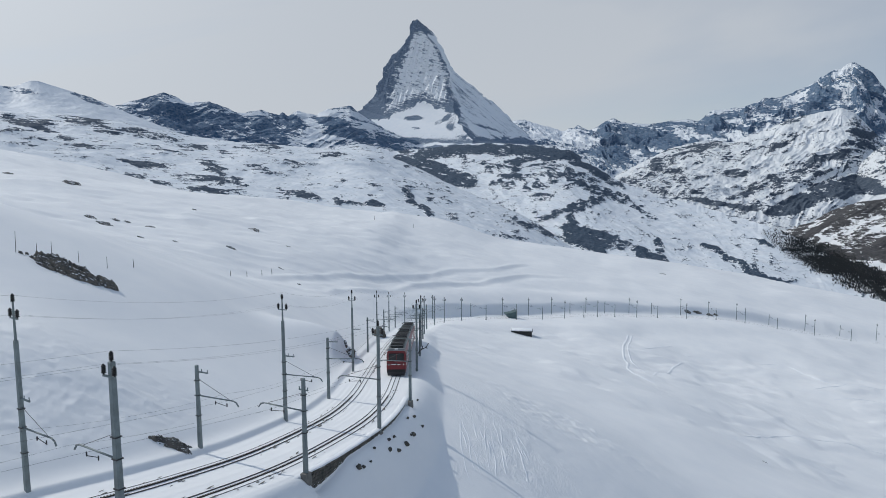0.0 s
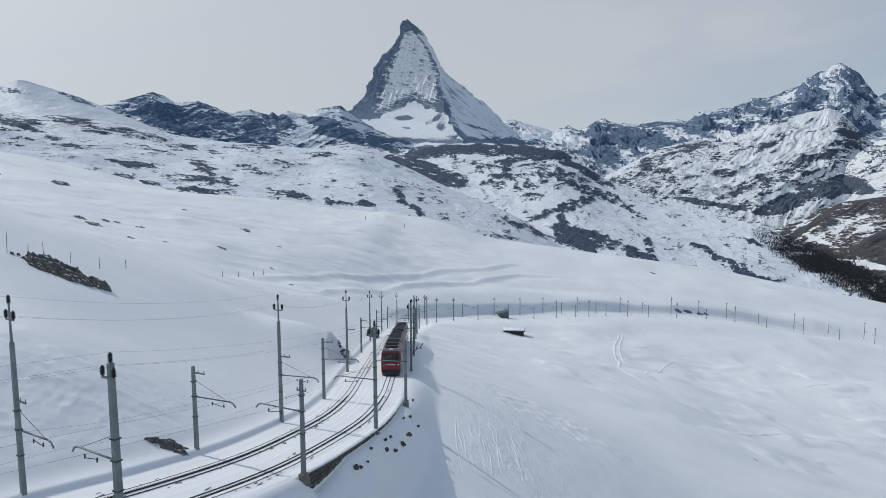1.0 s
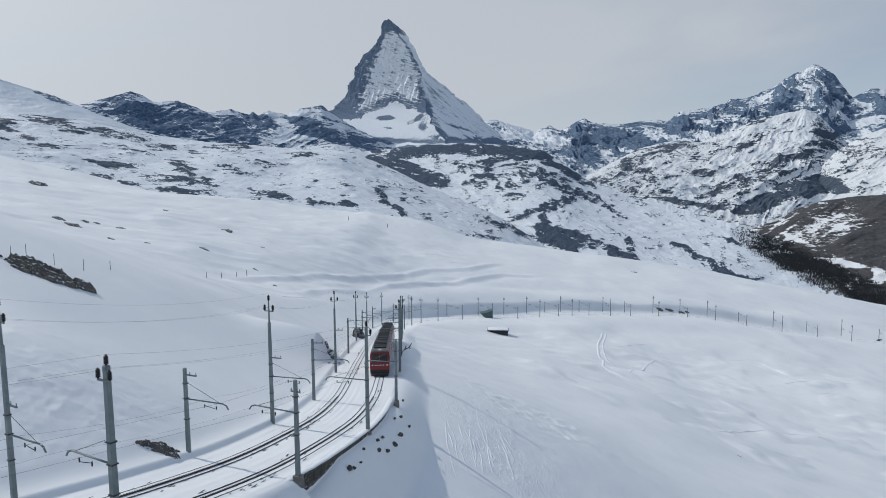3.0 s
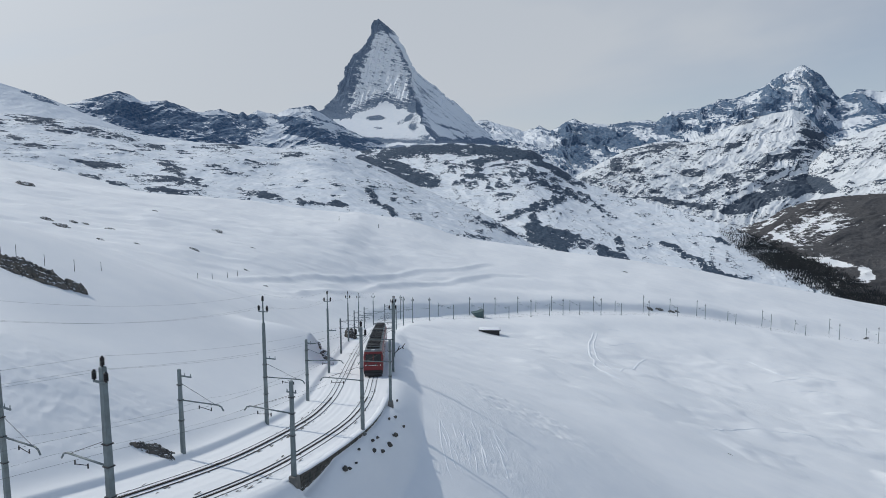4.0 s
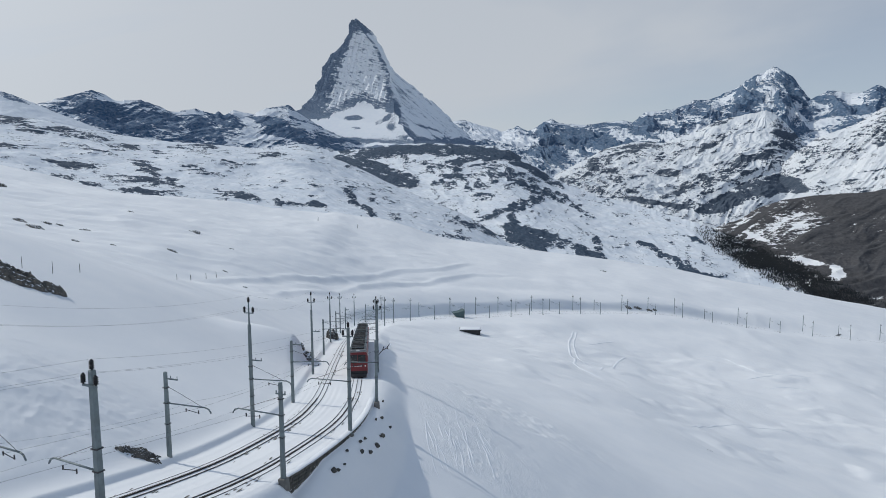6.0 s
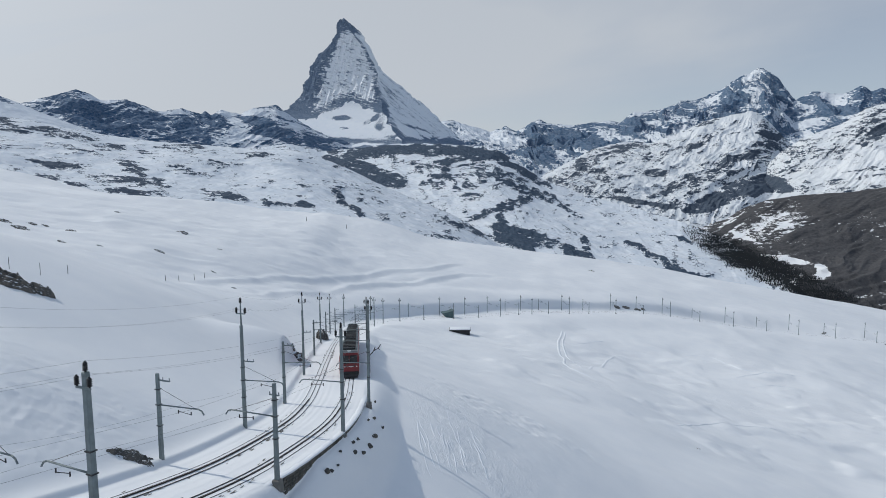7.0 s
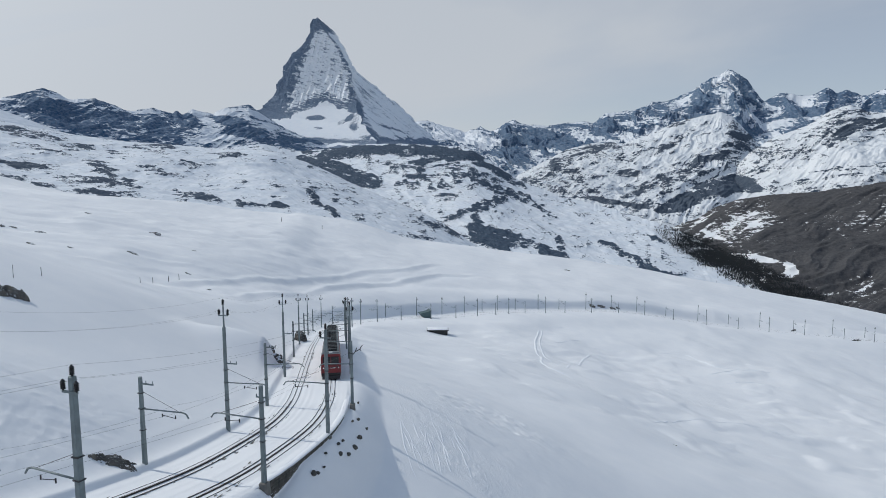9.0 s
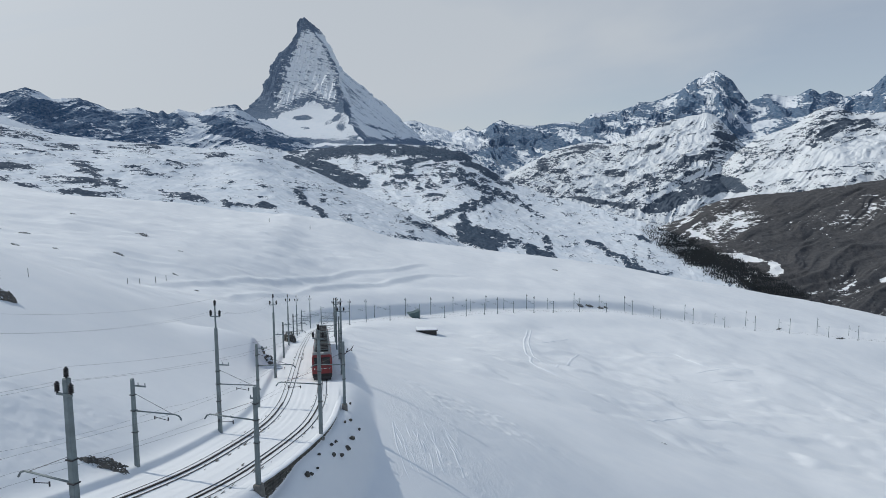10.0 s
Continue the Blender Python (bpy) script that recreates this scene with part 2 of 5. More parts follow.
def box(bm, size, at=(0, 0, 0), rot=None, bevel=0.0):
    r = bmesh.ops.create_cube(bm, size=1.0)
    vs = r["verts"]
    m = Matrix.Translation(at) @ (rot or Matrix()) @ Matrix.Diagonal((*size, 1))
    bmesh.ops.transform(bm, matrix=m, verts=vs)
    if bevel:
        es = list({e for v in vs for e in v.link_edges})
        bmesh.ops.bevel(bm, geom=es, offset=bevel, segments=2, affect='EDGES', profile=0.6)
    return bm


def rod(bm, a, b, r0, r1=None, n=8, caps=True):
    a, b = Vector(a), Vector(b)
    d = b - a
    m = Matrix.Translation((a + b) / 2) @ d.to_track_quat('Z', 'Y').to_matrix().to_4x4()
    bmesh.ops.create_cone(bm, cap_ends=caps, segments=n, radius1=r0, radius2=r0 if r1 is None else r1, depth=d.length, matrix=m)
    return bm


def sweep(name, pts, r, mat, parent=None, n=4, label=""):
    """A thin bar along a path."""
    pts = np.asarray(pts, float)
    t = np.gradient(pts, axis=0)
    t /= np.linalg.norm(t, axis=1)[:, None]
    side = np.cross(t, (0, 0, 1.0))
    side /= np.linalg.norm(side, axis=1)[:, None]
    up = np.cross(side, t)
    a = np.arange(n) / n * 2 * math.pi + math.pi / 4
    w, h = r if isinstance(r, tuple) else (r, r)
    v = pts[:, None] + (np.cos(a) * w)[None, :, None] * side[:, None] + (np.sin(a) * h)[None, :, None] * up[:, None]
    m = len(pts)
    i, j = np.meshgrid(np.arange(m - 1), np.arange(n), indexing="ij")
    jn = (j + 1) % n
    f = np.stack([i * n + j, i * n + jn, (i + 1) * n + jn, (i + 1) * n + j], -1).reshape(-1, 4)
    ob = new(name, mesh_np(name, v.reshape(-1, 3), f, mat, n > 4))
    if parent:
        ob.parent = parent
    if label:
        ob["label"] = label
    return ob


def empty(name, at=(0, 0, 0), rz=0.0):
    ob = new(name)
    ob.matrix_basis = pose(*at, 0, 0, rz)
    return ob


# ---------------------------------------------------------------- line of the railway
def spline(pts, step):
    """Smooth curve through a few points, at even steps."""
    p = np.asarray(pts, float)
    s = np.concatenate([[0], np.cumsum(np.linalg.norm(np.diff(p, axis=0), axis=1))])
    m = np.gradient(p, s, axis=0)
    q = np.arange(0, s[-1], step)
    i = np.clip(np.searchsorted(s, q, side="right") - 1, 0, len(s) - 2)
    h = (s[i + 1] - s[i])[:, None]
    t = (q - s[i])[:, None] / h
    return ((2 * t**3 - 3 * t**2 + 1) * p[i] + (t**3 - 2 * t**2 + t) * h * m[i] + (-2 * t**3 + 3 * t**2) * p[i + 1] + (t**3 - t**2) * h * m[i + 1])


LINE = spline([(-110, -70), (-52, -8), (-30.5, 22), (-22.0, 35.6), (-17.6, 42.0), (-14.3, 48.0), (-11.4, 56.5), (-9.6, 64), (-8.7, 72.5), (-8.6, 86),
               (-9.0, 104), (-10.0, 150), (-8.8, 220), (0, 268), (22, 305), (60, 335), (105, 356), (178, 388), (235, 392), (330, 380), (450, 360)], 1.0)
RISE = ((-70, 20), (0, 9.5), (20, 6.6), (50, 2.0), (61, 0.2), (93, -4.2), (130, -10.6), (282, -39.2))
_d = np.concatenate([[0], np.cumsum(np.linalg.norm(np.diff(LINE, axis=0), axis=1))])
_turn = int(np.argmax(LINE[:, 1] > 278))
LINE_Z = np.interp(LINE[:, 1], [a for a, b in RISE], [b for a, b in RISE])
LINE_Z[_turn:] = np.interp(_d[_turn:] - _d[_turn], [0, 30, 65, 90, 110, 150, 190, 215, 240, 280, 330, 400, 500],
                           [-38.3, -43.8, -48.8, -50.4, -52.0, -56.6, -61.7, -66.5, -71.6, -78.0, -82.8, -90.1, -98.8])
LINE_Z = np.convolve(np.pad(LINE_Z, 12, mode="edge"), np.ones(25) / 25, "valid")
_t = np.gradient(LINE, axis=0)
_t /= np.linalg.norm(_t, axis=1)[:, None]
LINE_T = _t
LINE_G = np.gradient(LINE_Z)
LINE_N = np.stack([_t[:, 1], -_t[:, 0]], -1)          # to the right of the way


def track_point(i, off=0.0, up=0.0):
    return np.array([*(LINE[i] + LINE_N[i] * off), LINE_Z[i] + up])


def nearest_on_line(y):
    return int(np.argmin(np.abs(LINE[:_turn, 1] - y)))


# ---------------------------------------------------------------- ground
GX = np.array([-5000, -900, -300, -220, -150, -60, -38, -25, 0, 40, 100, 200, 400, 1000, 5000.0])
GY = np.array([-5000, 0, 50, 90, 140, 200, 280, 400, 620, 900, 1600, 5000.0])


def ground_rows():
    """Heights of the open slopes at the crossings of GX and GY."""
    rows = [
        (100, 70, 55, 45, 22, 14, 8, -13, -32, -48, -66, -95),
        (110, 70, 54, 43, 18, 9.8, 4.2, -6.8, -28, -46, -66, -100),
        (110, 62, 47, 38, 18, 8.2, 2, -5.8, -24.3, -44, -66, -105),
        (100, 50, 37, 25, 7.0, -1.5, -7.0, -15, -29, -49, -70, -115),
        (95, 42, 29, 15, -7, -13.5, -18.5, -25, -35, -53, -72, -125),
        (90, 38, 24, 9, -13.5, -21, -26, -35.5, -44, -57, -72, -118),
        (80, 34, 18, 6, -11, -15, -20, -27, -36, -48, -64, -105),
        (72, 21, 0, -5, -15, -16.5, -18, -22, -36, -47, -61, -98),
        (0, -40, -55, -70, -80, -80, -80, -85, -95, -110, -130, -170),
    ]
    z = np.array([(r[0] * 1.2, *r, r[-1] - 125, r[-1] - 125) for r in rows], float)
    far = np.full(len(GX), -260.0)
    return np.vstack([z[0] + 60, z, far, far])


GZ = ground_rows()


def hermite(xs, zs, q):
    """Monotone-ish cubic through zs (last axis) at xs, at q."""
    d = np.diff(zs, axis=-1) / np.diff(xs)
    m = np.zeros_like(zs)
    w0, w1 = np.diff(xs)[1:], np.diff(xs)[:-1]
    m[..., 1:-1] = (d[..., :-1] * w0 + d[..., 1:] * w1) / (w0 + w1)
    m[..., 0], m[..., -1] = d[..., 0], d[..., -1]
    i = np.clip(np.searchsorted(xs, q, side="right") - 1, 0, len(xs) - 2)
    h = xs[i + 1] - xs[i]
    t = (q - xs[i]) / h
    return i, t, h, m


def ground_macro(x, y):
    xs, ys = np.clip(x, GX[0] + 1, GX[-1] - 1), np.clip(y, GY[0] + 1, GY[-1] - 1)
    i, t, h, m = hermite(GX, GZ, xs)
    c = (2 * t**3 - 3 * t**2 + 1, (t**3 - 2 * t**2 + t) * h, -2 * t**3 + 3 * t**2, (t**3 - t**2) * h)
    cols = c[0] * GZ[:, i] + c[1] * m[:, i] + c[2] * GZ[:, i + 1] + c[3] * m[:, i + 1]     # rows of GY by points
    d = np.diff(cols, axis=0) / np.diff(GY)[:, None]
    my = np.zeros_like(cols)
    w0, w1 = np.diff(GY)[1:, None], np.diff(GY)[:-1, None]
    my[1:-1] = (d[:-1] * w0 + d[1:] * w1) / (w0 + w1)
    my[0], my[-1] = d[0], d[-1]
    j = np.clip(np.searchsorted(GY, ys, side="right") - 1, 0, len(GY) - 2)
    hy = GY[j + 1] - GY[j]
    s = (ys - GY[j]) / hy
    k = np.arange(len(x))
    return ((2 * s**3 - 3 * s**2 + 1) * cols[j, k] + (s**3 - 2 * s**2 + s) * hy * my[j, k]
            + (-2 * s**3 + 3 * s**2) * cols[j + 1, k] + (s**3 - s**2) * hy * my[j + 1, k])


def line_coords(x, y):
    """Index of the nearest place on the line and the signed distance to its right."""
    idx, dist = np.zeros(len(x), int), np.full(len(x), 1e9)
    near = np.where((np.abs(x) < 520) & (y > -40) & (y < 450))[0]
    for a in range(0, len(near), 20000):
        n = near[a:a + 20000]
        coarse = np.argmin((x[n, None] - LINE[None, ::4, 0])**2 + (y[n, None] - LINE[None, ::4, 1])**2, axis=1) * 4
        best, bd = coarse.copy(), np.full(len(n), 1e18)
        for o in range(-4, 5):
            c = np.clip(coarse + o, 0, len(LINE) - 1)
            d2 = (x[n] - LINE[c, 0])**2 + (y[n] - LINE[c, 1])**2
            better = d2 < bd
            best[better], bd[better] = c[better], d2[better]
        idx[n] = best
        dist[n] = (x[n] - LINE[best, 0]) * LINE_N[best, 0] + (y[n] - LINE[best, 1]) * LINE_N[best, 1]
    along_d = np.zeros(len(x))
    along_d[near] = (x[near] - LINE[idx[near], 0]) * LINE_T[idx[near], 0] + (y[near] - LINE[idx[near], 1]) * LINE_T[idx[near], 1]
    return idx, dist, along_d


# the two banks of the groomed run that climbs the hill beyond the line
RUN_EDGES = [spline([(-66, 212), (-57, 233), (-49, 254), (-40, 279), (-26, 309), (-13, 331), (1, 365), (24, 385), (48, 428), (62, 444)], 2.0),
             spline([(-46, 205), (-42, 218), (-37, 242), (-25, 273), (-13, 314), (4, 340), (22, 360), (37, 381), (48, 397), (64, 405), (82, 425)], 2.0)]


# fall of the hillside towards the line, from 37 m beside it
SIDE_G = (ground_macro(LINE[:, 0] - 37 * LINE_N[:, 0], LINE[:, 1] - 37 * LINE_N[:, 1]) - LINE_Z - 0.6) / 30.0


def ground_height(x, y):
    x, y = np.atleast_1d(np.asarray(x, float)), np.atleast_1d(np.asarray(y, float))
    r = np.hypot(x, y)
    z = ground_macro(x, y)
    swell = smooth(60, 300, r)
    z += fbm(x / 70, y / 70, octaves=3, seed=3) * (0.4 + 1.7 * swell)
    z += fbm(x / 22, y / 22, octaves=3, seed=4) * (0.25 + 0.4 * swell) + fbm(x / 38, y / 38, octaves=2, seed=14) * 1.3 * smooth(90, 200, r) * smooth(20, 60, x)
    z += fbm(x / 8, y / 8, octaves=4, seed=5) * (0.09 + 0.13 * swell)
    z += 0.55 * fbm((x + 0.6 * y) / 26, (y - 0.4 * x) / 9, octaves=3, seed=19, ridged=True) * smooth(110, 170, r) * smooth(60, 0, x)
    hill = smooth(130, 260, r) * smooth(40, -20, x)
    z += (fbm(x / 52, y / 36, octaves=3, seed=24) * 1.9 + 0.9 * np.clip(fbm(x / 17, y / 24, octaves=3, seed=25) - 0.1, 0, 1)) * hill
    # wind-broken crust on the slope beside the line
    lumpy = smooth(-16, -24, x) * smooth(-62, -45, x) * smooth(28, 38, y) * smooth(74, 48, y)
    crust = fbm(x / 1.7, y / 1.0, octaves=4, gain=0.6, seed=6, ridged=True) * 0.11 * lumpy + fbm(x / 6.5, y / 4.0, octaves=3, seed=16, ridged=True) * 0.13 * lumpy
    # churned snow below the embankment and old tracks in the bowl
    churn = smooth(2, 8, x) * smooth(40, 16, x) * smooth(60, 80, y) * smooth(122, 100, y)
    z += fbm(x / 1.5, y / 1.5, octaves=3, gain=0.6, seed=7) * 0.2 * churn * (0.35 + smooth(-0.1, 0.25, fbm(x / 14, y / 14, octaves=2, seed=8)))
    mounds = smooth(15, 40, x) * smooth(260, 200, x) * smooth(105, 140, y) * smooth(330, 270, y)
    z += (1.5 * np.clip(fbm(x / 16, y / 13, octaves=3, gain=0.5, seed=18) - 0.05, 0, 1) + 1.3 * fbm(x / 45, y / 34, octaves=2, seed=28)) * mounds
    # banks thrown up along both edges of the groomed run, each with a cut face below it
    m = np.where((np.abs(x) < 220) & (y > 190) & (y < 480))[0]
    for run in RUN_EDGES:
        way = np.gradient(run, axis=0)
        way /= np.linalg.norm(way, axis=1)[:, None]
        for a in range(0, len(m), 20000):
            n = m[a:a + 20000]
            j = np.argmin((x[n, None] - run[None, :, 0])**2 + (y[n, None] - run[None, :, 1])**2, axis=1)
            side = (x[n] - run[j, 0]) * -way[j, 1] + (y[n] - run[j, 1]) * way[j, 0]
            ends = smooth(0, 14, j) * smooth(len(run) - 1, len(run) - 16, j)
            z[n] += ends * (0.5 * np.exp(-(side / 1.9)**2) - 0.42 * np.exp(-((side + 4.5) / 2.8)**2))
    idx, d, ds = line_coords(x, y)
    bed = LINE_Z[idx] + np.clip(ds, -2, 2) * LINE_G[idx] - 0.12
    bank = np.where(d < 0, 0.42 * smooth(4.65, 5.3, -d), 0.0)
    ly = LINE[idx, 1] + np.clip(ds, -2, 2) * LINE_T[idx, 1]
    walled = smooth(47.6, 49.4, ly) * smooth(86, 74, ly)
    bank = bank + 3.4 * smooth(5.9, 8.6, -d) * np.exp(-((LINE[idx, 1] + np.clip(ds, -2, 2) * LINE_T[idx, 1] - 106) / 7.0)**2) * smooth(24, 9, -d)
    far_line = smooth(200, 280, LINE[idx, 1])
    bank = bank + np.where(d < 0, (2.9 + 1.2 * fbm(x / 30, y / 30, octaves=2, seed=33)) * far_line * smooth(5.6, 11.5, -d), 0.0)
    drop = np.interp(ly, [49, 51, 54, 66, 74], [1.7, 1.3, 0.5, 0.4, 0.3])
    cut = bed + bank - drop * walled * smooth(4.05, 4.4, d)
    u = -d - 7.0
    cut = cut + np.where(d < 0, np.clip(SIDE_G[idx], -0.6, 0.6) * 0.5 * (u + np.sqrt(u * u + 4)) * smooth(4.8, 8.0, -d), 0.0)
    cut = cut + np.where(d < 0, 0.17 * 0.5 * (u + 1 + np.sqrt((u + 1) ** 2 + 4)) * smooth(66, 46, ly) * smooth(4.8, 8.0, -d), 0.0)
    left = smooth(14.0, 36.0, -d)
    right = smooth(4.1, 8.6 + 25 * far_line, d)
    w = np.where(d < 0, left, right)
    z = np.where(np.abs(d) < 1e8, cut * (1 - w) + z * w, z)
    combed = smooth(4.3, 3.9, np.abs(d)) * smooth(200, 120, r)
    z = z + 0.035 * vnoise(d * 3.1, idx / 30.0, seed=61) * combed
    return z + crust * smooth(6.5, 11.0, -d)


def build_ground():
    fine = np.arange(-44, 44.01, 0.13)
    coarse = np.arange(48, 312.1, 4)
    az = np.radians(np.concatenate([fine, coarse]))
    r = np.concatenate([[0.002, 8, 14, 20, 25], 28 * np.cumprod(np.concatenate([np.full(420, 1.0037), np.full(260, 1.0048), np.full(210, 1.0125)]))])
    r = r[r < 4900]
    R, A = np.meshgrid(r, az, indexing="ij")
    R, A = R.T, A.T
    x, y = (R * np.sin(A)).ravel(), (R * np.cos(A)).ravel()
    z = ground_height(x, y)
    v = np.stack([x, y, z], -1)
    rock = np.full(len(x), -0.3)
    idx, d, ds = line_coords(x, y)
    edge = smooth(9, 12, d) * smooth(26, 18, d) * smooth(36, 46, y) * smooth(104, 90, y)
    tracked = edge * smooth(-0.25, 0.15, fbm(x / 7, y / 12, octaves=3, seed=44)) + 0.5 * smooth(0.15, 0.4, fbm(x / 30, y / 30, octaves=3, seed=45)) * smooth(110, 160, y) * smooth(420, 300, y)
    me = mesh_np("ground", v, grid_faces(len(az), len(r), wrap=True), SNOW_NEAR, True, {"rock": rock, "tracked": tracked})
    return tagged(new("ground", me), "open alpine slopes under smooth wind-packed snow", "ground", kind="structure")


ground = build_ground()


# ---------------------------------------------------------------- mountains
def place(az, el, dist):
    a, e = np.radians(az), np.radians(el)
    return np.stack([dist * np.sin(a), dist * np.cos(a), EYE + dist * np.tan(e)], -1)


def along(table, az, soft=0.0):
    t = np.asarray(table, float)
    el, far = np.interp(az, t[:, 0], t[:, 1]), np.interp(az, t[:, 0], t[:, 2])
    if soft:
        k = max(1, int(soft / (az[1] - az[0])))
        w = np.hanning(2 * k + 3)[1:-1]
        el, far = (np.convolve(np.pad(q, k, mode="edge"), w / w.sum(), "valid") for q in (el, far))
    return el, far


def spots(az, el, rows):
    """Sum of soft patches: bearing, height angle, half width, half height, slant, weight."""
    az, el = np.broadcast_arrays(az, el)
    out = np.zeros(az.shape)
    for a, e, wa, we, slant, k in rows:
        near = np.abs(az - a) < 1.35 * wa
        u = (az[near] - a) / wa
        v = (el[near] - e - slant * (az[near] - a)) / we
        out[near] += k * smooth(1.3, 0.5, np.sqrt(u * u + v * v))
    return out


# where rock shows through the snow, area by area; one plateau row paints shade
PLATEAU = [
    (-31.43, 3.54, 1.9, 0.32, -0.1, 0.6), (-30.59, 3.05, 1.05, 0.2, -0.2, 0.5), (-32.5, 2.91, 1.02, 0.16, 0.03, 0.4), (-31.16, 2.31, 1.4, 0.16, 0.02, 0.35), (-27.84, 3.66, 1.48, 0.37, -0.08, 0.6),
    (-26.55, 3.15, 0.94, 0.34, -0.25, 0.5), (-25.4, 3.01, 1.17, 0.17, 0.02, 0.4), (-23.25, 2.62, 1.8, 0.3, -0.2, 0.55), (-24.02, 3.12, 0.99, 0.17, -0.09, 0.4), (-22.63, 2.89, 0.61, 0.26, -0.09, 0.4),
    (-29.37, 2.47, 0.91, 0.21, 0.02, 0.4), (-28.31, 1.87, 1.66, 0.17, -0.1, 0.45), (-25.13, 0.75, 1.35, 0.21, -0.33, 0.5), (-23.68, 0.45, 1.12, 0.26, -0.11, 0.6),
]
PLATEAU_B = [
    (-22.08, 1.51, 1.63, 0.22, -0.26, 0.4), (-20.2, 1.79, 1.26, 0.27, -0.04, 0.4), (-17.87, 1.36, 0.77, 0.36, -0.53, 0.4), (-15.22, 1.91, 2.0, 0.23, 0.01, 0.6), (-13.42, 2.24, 0.91, 0.23, 0.21, 0.4),
    (-18.78, 0.23, 1.06, 0.45, -0.32, 0.5), (-20.09, -0.57, 1.91, 0.31, -0.06, 0.5), (-17.96, -0.81, 1.3, 0.36, -0.11, 0.5), (-20.13, -1.47, 1.7, 0.22, -0.01, 0.5), (-17.99, -1.72, 1.96, 0.27, -0.01, 0.7),
    (-22.61, -1.0, 1.23, 0.18, -0.12, 0.4), (-24.6, -0.41, 1.0, 0.22, -0.01, 0.4), (-15.5, 0.22, 1.11, 0.28, -0.11, 0.5), (-14.4, -0.28, 0.9, 0.18, -0.11, 0.4), (-12.56, 0.54, 0.91, 0.32, -0.21, 0.3),
]
PLATEAU_C = [
    (-12.85, -1.78, 1.37, 0.37, -0.16, 0.55), (-11.26, -2.27, 1.15, 0.24, -0.21, 0.6), (-8.93, -2.62, 1.64, 0.24, -0.11, 0.6), (-7.05, -2.88, 1.9, 0.19, -0.06, 0.4), (-11.23, -1.09, 1.85, 0.19, -0.11, 0.3),
    # row at 1.1, -4.02: weak rock tone painted in for shaded snow
    (-2.98, -2.43, 0.67, 0.67, -0.66, 0.75), (-1.55, -3.53, 0.67, 0.48, -0.6, 0.75), (-6.0, -2.84, 0.86, 0.24, -0.11, 0.7), (1.1, -4.02, 1.69, 0.48, -0.2, 0.2), (5.91, -4.49, 1.43, 0.24, -0.19, 0.4),
    (7.82, -4.96, 1.91, 0.48, -0.39, 0.45), (6.16, -5.78, 1.44, 0.19, -0.19, 0.4), (7.36, -6.39, 1.19, 0.19, -0.09, 0.6), (-7.47, 0.07, 4.23, 0.66, -0.1, -0.3), (-8.85, 1.24, 2.8, 0.23, -0.05, 0.3),
]
WALL = [
    (-21.14, 4.05, 2.86, 1.13, -0.3, 0.4), (-16.48, 3.79, 3.04, 1.07, -0.24, 0.5), (-13.14, 3.98, 1.78, 1.09, -0.39, 0.6), (-20.66, 5.49, 1.45, 0.35, -0.07, -0.7), (-17.74, 4.7, 1.93, 0.27, -0.18, -0.35),
    (-16.04, 3.62, 0.52, 0.67, -0.61, -0.35), (-9.23, 5.39, 2.78, 0.27, 0.11, 0.5), (-9.26, 4.02, 1.85, 0.41, -0.19, 0.55), (-8.35, 3.1, 1.86, 0.42, -0.09, 0.55), (-10.62, 4.69, 1.83, 0.36, -0.09, -0.6),
    (-6.94, 3.57, 1.17, 0.28, -0.09, -0.5), (-32.15, 5.67, 1.36, 0.23, 0.0, 0.6), (-27.37, 5.24, 1.28, 0.29, -0.41, 0.75), (-24.74, 4.59, 1.55, 0.13, -0.18, 0.3),
]
BANDS = [
    (-4.12, 2.51, 2.84, 0.23, 0.0, 0.6), (0.15, 1.65, 2.86, 0.38, 0.02, 1.6), (-4.13, 1.76, 1.18, 0.28, -0.2, 0.7), (-0.56, 1.37, 1.67, 0.38, -0.0, 1.4), (-0.8, 2.08, 1.67, 0.19, 0.05, -0.7),
    (-1.29, 0.05, 2.63, 0.86, -0.35, 1.4), (1.2, -0.81, 1.44, 0.62, -0.2, 1.4), (4.91, 1.65, 3.78, 0.46, -0.01, 2.6), (8.67, 1.28, 2.8, 0.46, -0.06, 2.6), (6.33, 0.74, 2.11, 0.4, 0.3, 0.4),
    (3.97, 0.6, 1.19, 0.47, 0.3, 0.3), (12.62, -0.22, 2.07, 0.37, -0.56, 1.4), (11.0, 0.67, 1.85, 0.33, -0.41, 0.7), (1.34, 0.99, 0.48, 0.57, -0.0, 0.4),
]
